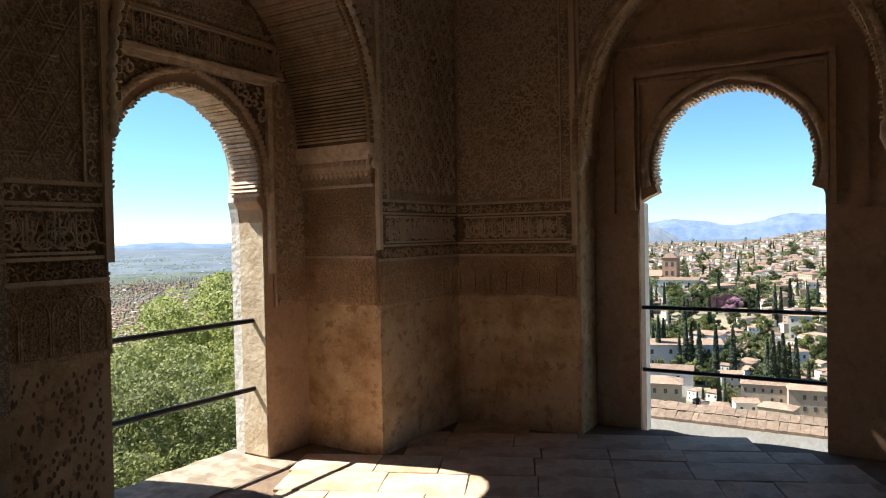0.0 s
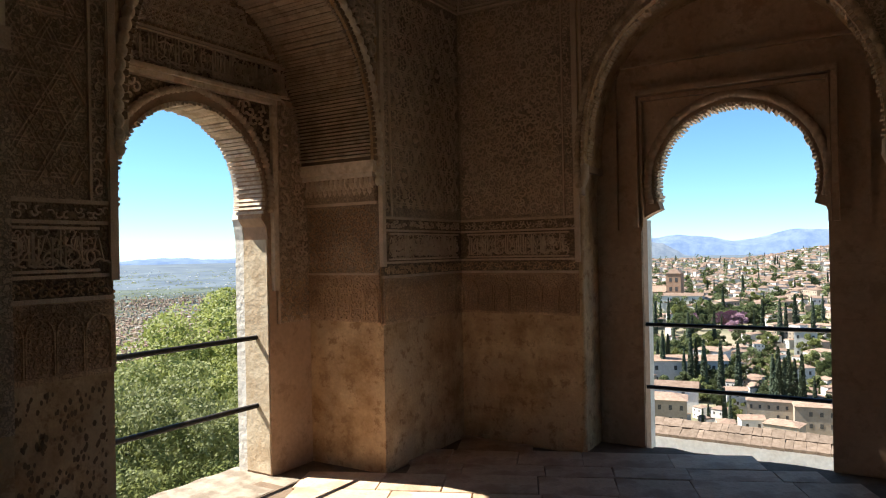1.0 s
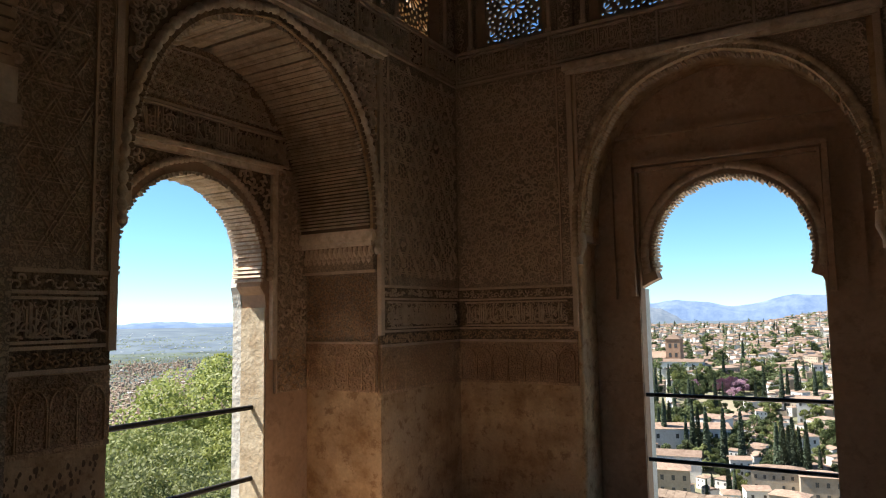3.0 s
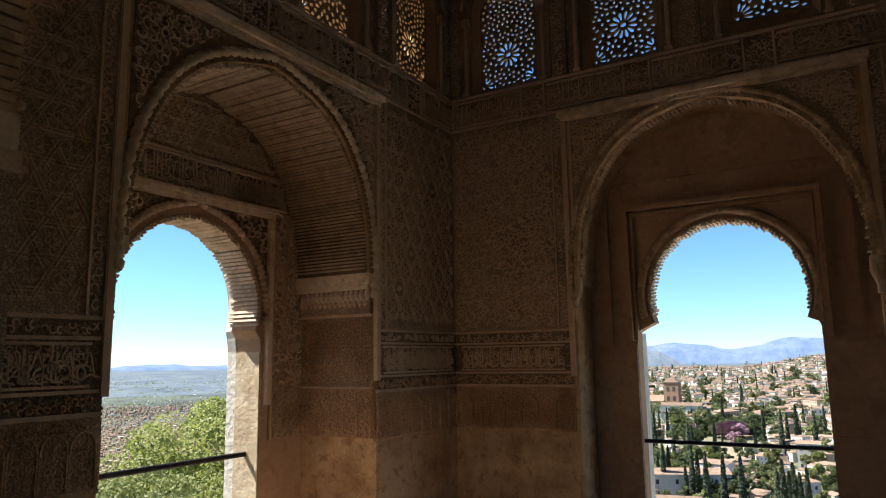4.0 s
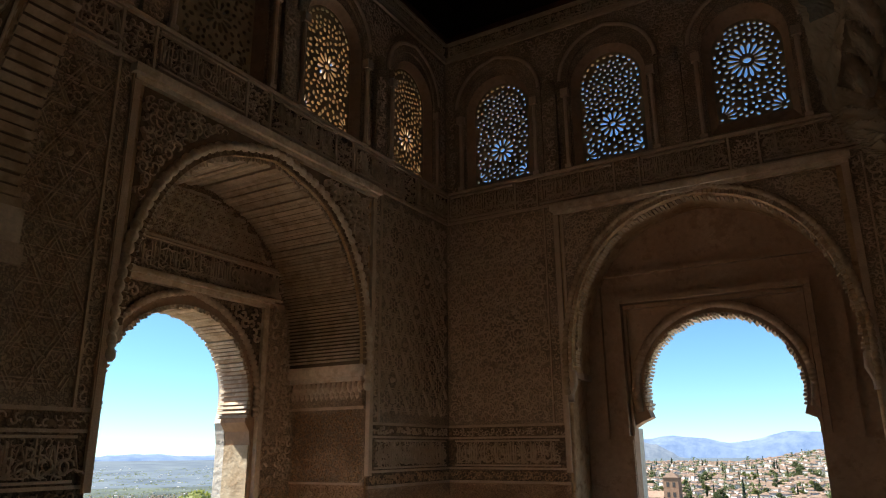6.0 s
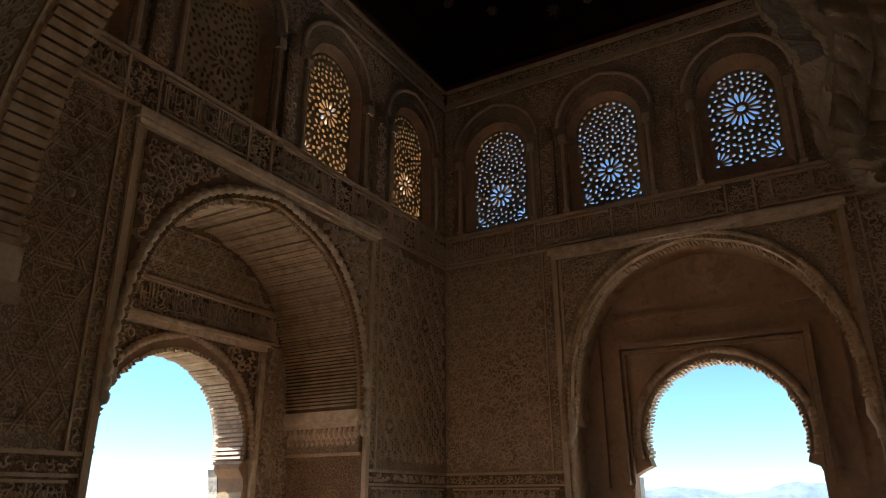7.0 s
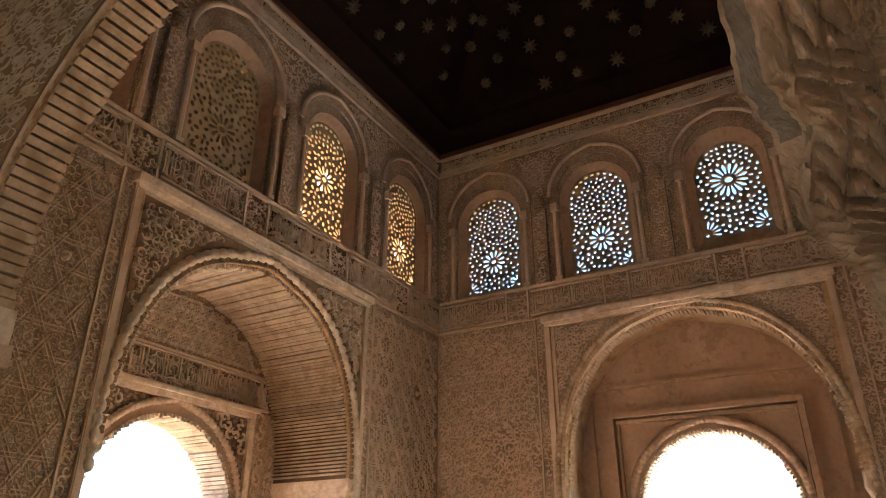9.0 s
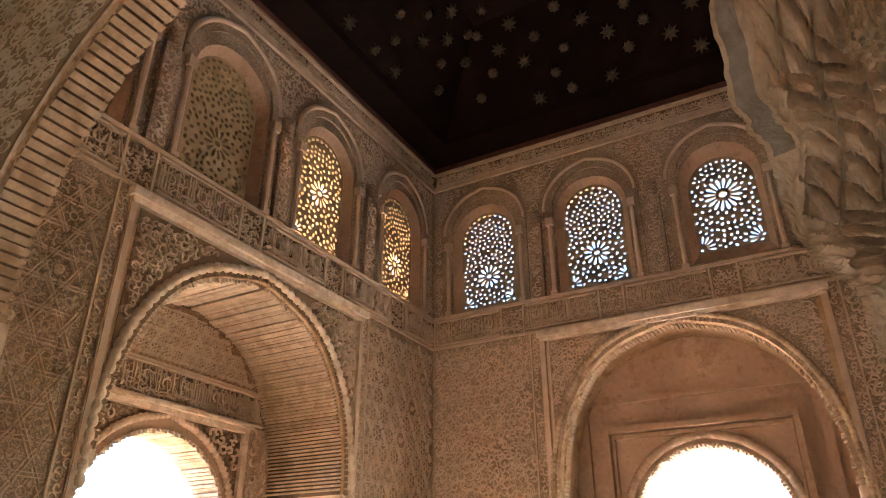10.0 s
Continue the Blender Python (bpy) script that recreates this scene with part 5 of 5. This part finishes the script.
# the leafy slope under the west doorway
near_a = broadleaf("leafy_tree", "bright spring-green leafy tree on the slope below the tower", 9.0, 3.2, 60000, 0.046, LEAF, 21, 170)
near_b = broadleaf("bushy_tree", "grey-green bushy tree on the slope below the tower", 7.0, 3.0, 56000, 0.040, LEAFDK, 22, 170)
near_a.matrix_basis = pose(-10.2, 6.9, -8.0, 0, 0, 20)
near_b.matrix_basis = pose(-7.2, 2.2, -7.8, 0, 0, 70)
for x, y, z, a, src, s in ((-9.0, 3.6, -8.3, 130, near_a, 0.9), (-13.5, 9.5, -9.6, 200, near_a, 1.0), (-6.6, 3.4, -7.6, 10, near_b, 0.9), (-12.0, 5.0, -9.2, 260, near_b, 1.1),
                           (-5.8, 1.0, -7.6, 300, near_b, 0.85), (-9.5, 9.0, -8.9, 100, near_a, 1.0), (-14, 6.5, -9.5, 150, near_b, 1.15)):
    o = copy_thing(src, pose(x, y, z, 0, 0, a))
    o.scale = (s, s, s)

# ---- houses of the hill town ----
def house(wall_mat, w, d, h, storeys, cols, hip, rr):
    t = thing("house", "white or cream town house with a clay tile roof", "house", group="houses of the hill town")
    mesh("wall", *slab(-w / 2, w / 2, -d / 2, d / 2, -6, h), wall_mat, t)
    o, k = 0.35, min(w, d) * 0.17
    if hip:
        V = [(-w / 2 - o, -d / 2 - o, h), (w / 2 + o, -d / 2 - o, h), (w / 2 + o, d / 2 + o, h), (-w / 2 - o, d / 2 + o, h), (-w / 2 + d / 2, 0, h + k), (w / 2 - d / 2, 0, h + k)] if w > d else \
            [(-w / 2 - o, -d / 2 - o, h), (w / 2 + o, -d / 2 - o, h), (w / 2 + o, d / 2 + o, h), (-w / 2 - o, d / 2 + o, h), (0, -d / 2 + w / 2, h + k), (0, d / 2 - w / 2, h + k)]
        F = [(0, 1, 5, 4), (2, 3, 4, 5), (1, 2, 5), (3, 0, 4), (3, 2, 1, 0)] if w > d else [(1, 2, 5, 4), (3, 0, 4, 5), (0, 1, 4), (2, 3, 5), (3, 2, 1, 0)]
    else:
        V = [(-w / 2 - o, -d / 2 - o, h), (w / 2 + o, -d / 2 - o, h), (w / 2 + o, d / 2 + o, h), (-w / 2 - o, d / 2 + o, h), (-w / 2 - o, 0, h + k), (w / 2 + o, 0, h + k)]
        F = [(0, 1, 5, 4), (2, 3, 4, 5), (1, 2, 5), (3, 0, 4), (3, 2, 1, 0)]
    mesh("roof", V, F, ROOF, t)
    base = None
    for s in range(storeys):
        for c in range(cols):
            if rr.random() < 0.85:
                x, z = -w / 2 + w * (c + 0.5) / cols, h - 1.9 - 3.0 * s
                if base is None:
                    base = mesh("window", *slab(-0.4, 0.4, -0.05, 0.02, -0.6, 0.6), PANE, t)
                    q = base
                else:
                    q = new("window", base.data)
                    q.parent = t
                q.location = (x, -d / 2, z)
    return t


protos = [house(m, w, d, h, s, c, hp, rr) for m, w, d, h, s, c, hp in (
    (WHITE, 11, 7, 8.0, 2, 4, True), (WHITE, 8, 6, 9.5, 3, 3, False), (CREAM, 10, 7, 8.5, 2, 4, True), (WHITE, 6.5, 7.5, 8.0, 2, 2, True),
    (CREAM, 16, 8, 9.5, 3, 6, True), (WHITE, 20, 7, 6.5, 2, 8, False), (WHITE, 7, 6, 7.5, 2, 2, False))]
taken = []
def settle(src, x, y, s, a, dz=0.0):
    o = copy_thing(src, pose(x, y, height(x, y) + dz, 0, 0, a))
    o.scale = (s, s, s)
    return o


# larger ones that stand out: (angle, distance, prototype, turn, scale)
for th, r, p, a, s in ((14.6, 235, 4, 12, 1.25), (14.2, 262, 5, 10, 1.3), (12.2, 300, 5, 25, 1.5), (10.4, 318, 0, -12, 1.2), (8.6, 262, 1, 20, 0.9), (9.3, 232, 3, 15, 0.8), (6.0, 250, 4, 8, 1.0),
                       (4.2, 300, 3, 30, 1.1), (3.2, 245, 2, 10, 1.2), (3.9, 360, 1, 5, 1.2), (12.7, 505, 5, 4, 1.5), (11.3, 512, 5, -3, 1.2), (7.5, 235, 6, 20, 1.0), (5.2, 228, 2, -10, 1.0)):
    x, y = -r * math.sin(radians(th)), r * math.cos(radians(th))
    settle(protos[p], x, y, s, a)
    taken.append((x, y, 13 * s))
r = 236.0
made = 0
while r < 1150 and made < 300:
    th = rr.uniform(0.5, 16.5)
    x, y = -r * math.sin(radians(th)), r * math.cos(radians(th))
    s = rr.uniform(0.5, 0.82)
    green = noise.noise((x * 0.02, y * 0.016, 7)) + (0.22 if r < 470 else 0.0)
    garden = 385 < r < 462 and 6.8 < th < 13.0
    if green < 0.28 and not garden and all(math.hypot(x - a, y - b) > 6.0 * s + q * 0.5 for a, b, q in taken):
        settle(rr.choice(protos), x, y, s, rr.choice((-38, -38, 52, -20, -60, 0)) + rr.uniform(-14, 14))
        taken.append((x, y, 9 * s))
        made += 1
    r += 0.24 + (max(r - 330, 0)) * 0.0009
for i, p in enumerate(protos):
    th = 1.0 + 2.1 * i
    x, y = -480 * math.sin(radians(th)), 480 * math.cos(radians(th))
    p.matrix_basis = pose(x, y, height(x, y), 0, 0, 15 * i)

# the upper town beyond, too far to tell house from house
walls_, roofs_ = [], []
g = random.Random(12)
for _ in range(1500):
    r, th = g.uniform(540, 1180), radians(g.uniform(0.5, 16.5))
    x, y = -r * math.sin(th), r * math.cos(th)
    z, w, d, h = height(x, y), g.uniform(1.8, 4.0), g.uniform(1.5, 2.8), g.uniform(4, 8)
    ca, sn = math.cos(g.uniform(-1.1, 0.2)), 0.0
    sn = -math.sqrt(1 - ca * ca)
    turn = lambda V: [(x + (a - x) * ca - (b - y) * sn, y + (a - x) * sn + (b - y) * ca, c) for a, b, c in V]
    V, F = slab(x - w, x + w, y - d, y + d, z - 6, z + h)
    walls_.append((turn(V), F))
    roofs_.append((turn([(x - w - 0.4, y - d - 0.4, z + h), (x + w + 0.4, y - d - 0.4, z + h), (x + w + 0.4, y + d + 0.4, z + h), (x - w - 0.4, y + d + 0.4, z + h), (x - w * 0.6, y, z + h + 1.2), (x + w * 0.6, y, z + h + 1.2)]),
                   [(0, 1, 5, 4), (2, 3, 4, 5), (1, 2, 5), (3, 0, 4)]))
tagged(mesh("upper_town_walls", *join(*walls_), WHITE), "white and cream walls of the crowded upper town", "houses", kind="stuff")
tagged(mesh("upper_town_roofs", *join(*roofs_), ROOF), "clay roofs of the crowded upper town", "houses", kind="stuff")

out = ([], [])
for _ in range(330):
    r, th = g.uniform(430, 1000), radians(g.uniform(0.5, 16.5))
    x, y = -r * math.sin(th), r * math.cos(th)
    s, z, tall = g.uniform(1.6, 4.0), height(x, y), g.choice((0.8, 0.9, 1.6))
    leaves(50, lambda q: ((x + q.gauss(0, s * 0.5 / tall), y + q.gauss(0, s * 0.5 / tall), z + 2.5 + s * tall * q.uniform(0, 1.9)), None), 0.9, g, out)
tagged(mesh("upper_town_trees", *out, GROVE), "dark green trees between the houses of the upper town", "trees", kind="stuff")

# a brick church tower with a hipped roof
tw = thing("church_tower", "square brick church tower with a hipped tile roof", "tower")
th = radians(13.1)
tx, ty = -520 * math.sin(th), 520 * math.cos(th)
tw.location = (tx, ty, height(tx, ty))
mesh("wall", *slab(-5, 5, -5, 5, -6, 24), BRICKY, tw)
mesh("roof", [(-5.6, -5.6, 24), (5.6, -5.6, 24), (5.6, 5.6, 24), (-5.6, 5.6, 24), (0, 0, 28)], [(0, 1, 4), (1, 2, 4), (2, 3, 4), (3, 0, 4), (3, 2, 1, 0)], ROOF, tw)
for x in (-2, 2):
    for z in (19.5, 13):
        mesh("window", *slab(x - 0.9, x + 0.9, -5.1, -4.9, z - 1.5, z + 1.5), PANE, tw)
mesh("nave", *slab(-22, -5, -6, 8, -6, 11), CREAM, tw)
mesh("nave_roof", [(-23, -7, 11), (-5, -7, 11), (-5, 9, 11), (-23, 9, 11), (-18, 1, 15), (-5, 1, 15)], [(0, 1, 5, 4), (2, 3, 4, 5), (1, 2, 5), (3, 0, 4), (3, 2, 1, 0)], ROOF, tw)

# ---- hillside trees ----
cyps = [cypress(s) for s in (1, 2, 3)]
crown = [broadleaf("hillside_tree", "rounded green tree among the houses", 8.0, 3.6, 3800, 0.30, m, s, 30) for m, s in ((LEAFDK, 31), (GROVE, 32), (GROVE, 33))]
judas = broadleaf("blossom_tree", "tree in pink spring blossom", 6.5, 3.4, 2200, 0.25, JUDAS, 34, 26)
for th, r, h in ((14.4, 300, 22), (14.0, 295, 26), (13.6, 300, 24), (12.4, 290, 20), (11.9, 292, 24), (11.5, 288, 26), (10.9, 285, 22), (12.1, 350, 24), (11.8, 352, 26), (10.2, 370, 22),
                 (6.0, 262, 24), (5.6, 258, 30), (5.2, 262, 26), (4.9, 258, 28), (4.5, 262, 24), (4.0, 255, 26), (3.2, 262, 20), (9.4, 240, 17), (9.0, 244, 14), (12.6, 238, 12), (11.0, 236, 13), (10.6, 240, 12),
                 (5.6, 380, 30), (5.2, 390, 28), (4.6, 400, 30), (3.4, 395, 26), (6.8, 400, 24), (7.4, 410, 20), (9.6, 470, 24), (8.2, 520, 26), (2.8, 430, 22), (13.6, 430, 24), (14.6, 380, 26), (15.0, 330, 24), (13.2, 360, 20)):
    x, y = -r * math.sin(radians(th)), r * math.cos(radians(th))
    settle(rr.choice(cyps), x, y, h * rr.uniform(0.72, 0.95), rr.uniform(0, 360), -1)
for _ in range(110):
    r, th = rr.uniform(420, 1000), rr.uniform(1.0, 16)
    x, y = -r * math.sin(radians(th)), r * math.cos(radians(th))
    settle(rr.choice(cyps), x, y, rr.uniform(8, 15), rr.uniform(0, 360), -1)
for _ in range(210):
    r, th = 250 + 520 * rr.random() ** 1.2, rr.uniform(1.0, 16)
    x, y = -r * math.sin(radians(th)), r * math.cos(radians(th))
    settle(rr.choice(crown), x, y, rr.uniform(0.7, 1.5), rr.uniform(0, 360), -1)
for _ in range(46):
    r, th = rr.uniform(436, 475), rr.uniform(6.6, 13.0)
    x, y = -r * math.sin(radians(th)), r * math.cos(radians(th))
    settle(rr.choice(crown), x, y, rr.uniform(0.7, 1.4), rr.uniform(0, 360), -1)
for th, r, s in ((9.7, 432, 1.35), (9.0, 434, 1.45), (8.5, 432, 1.25), (11.7, 440, 1.1), (9.0, 418, 1.0), (8.2, 440, 1.2)):
    x, y = -r * math.sin(radians(th)), r * math.cos(radians(th))
    settle(judas, x, y, s, rr.uniform(0, 360), -1)
for i, p in enumerate(cyps):
    p.matrix_basis = pose(-40 - 6 * i, 270, height(-40 - 6 * i, 270) - 1)
    p.scale = (24, 24, 24)
for i, p in enumerate([*crown, judas]):
    x, y = -30 - 8 * i, 300
    p.matrix_basis = pose(x, y, height(x, y) - 1)

# ---- the plain to the west: far roofs, trees and pale sheds ----
def scatter(name, label, n, r0, r1, th0, th1, size, tall, material, seed, cat):
    g = random.Random(seed)
    parts = []
    for _ in range(n):
        r, th = r0 + (r1 - r0) * g.random() ** 1.3, radians(g.uniform(th0, th1))
        x, y = -r * math.sin(th), r * math.cos(th)
        s, z = size * g.uniform(0.5, 1.4), height(x, y)
        parts.append(slab(x - s, x + s, y - s * 0.7, y + s * 0.7, z - 14, z + tall * g.uniform(0.5, 1.2)))
    tagged(mesh(name, *join(*parts), material), label, cat, kind="stuff")


scatter("far_roofs", "brown roofs of the lower town", 4600, 480, 1900, 46, 60, 2.6, 3.5, ROOF, 1, "houses")
scatter("far_walls", "pale walls of the lower town", 1900, 500, 2000, 46, 60, 2.3, 4.2, CREAM, 2, "houses")
scatter("far_sheds", "scattered pale buildings on the plain", 300, 1100, 4000, 44, 70, 4, 2, WHITE, 3, "houses")
g = random.Random(4)
out = ([], [])
for _ in range(900):
    r, th = 600 + 2900 * g.random() ** 1.4, radians(g.uniform(44, 70))
    x, y = -r * math.sin(th), r * math.cos(th)
    z, s = height(x, y), g.uniform(5, 16)
    leaves(16, lambda q: ((x + q.gauss(0, s), y + q.gauss(0, s), z + q.uniform(0, 4)), None), 1.7, g, out)
tagged(mesh("far_groves", *out, LEAFDK), "dark groves and hedges on the plain", "trees", kind="stuff")

# ---- floor tiles, last ----
ang = radians(24)
ca, sa_ = math.cos(ang), math.sin(ang)
TW, TH = 0.44, 0.27
lib = []
for k in range(10):
    g = random.Random(90 + k)
    pts = []
    for ux, uy in ((-1, -1), (0, -1), (1, -1), (1, 0), (1, 1), (0, 1), (-1, 1), (-1, 0)):
        pts.append((ux * (TW / 2 - 0.002) + g.uniform(-0.003, 0.003), uy * (TH / 2 - 0.002) + g.uniform(-0.003, 0.003)))
    V = [(x, y, -0.03) for x, y in pts] + [(x, y, -0.004 + g.uniform(-0.002, 0.002)) for x, y in pts] + [(x * 0.982, y * 0.972, g.uniform(-0.001, 0.002)) for x, y in pts]
    F = [(i, (i + 1) % 8, 8 + (i + 1) % 8, 8 + i) for i in range(8)] + [(8 + i, 8 + (i + 1) % 8, 16 + (i + 1) % 8, 16 + i) for i in range(8)] + [tuple(16 + i for i in range(8))]
    me = bpy.data.meshes.new("floor_tile")
    me.from_pydata(V, [], F)
    me.materials.append(TILE)
    lib.append(me)
g = random.Random(77)
ly = -5.5
while ly < 5.5:
    th_ = g.choice((0.17, 0.24, 0.29, 0.36))
    lx = -6 + g.uniform(0, 0.4)
    while lx < 6:
        tw_ = g.uniform(0.24, 0.66)
        cx, cy = lx + tw_ / 2, ly + th_ / 2
        x, y = cx * ca - cy * sa_ + 1.5, cx * sa_ + cy * ca - 2
        ok = (-0.02 < x < 4.15 and -4.5 < y < 0.02) or (-0.36 < x < 0.3 and -2.95 < y < -1.32) or (1.3 < x < 2.9 and -0.2 < y < 0.33)
        if ok:
            o = new("floor_tile", g.choice(lib))
            o.parent = floor
            o.matrix_basis = pose(x, y, g.uniform(-0.004, 0.003), g.uniform(-0.5, 0.5), g.uniform(-0.5, 0.5), 24 + g.uniform(-1.6, 1.6)) @ Matrix.Diagonal((tw_ / TW, th_ / TH, 1, 1))
        lx += tw_
    ly += th_
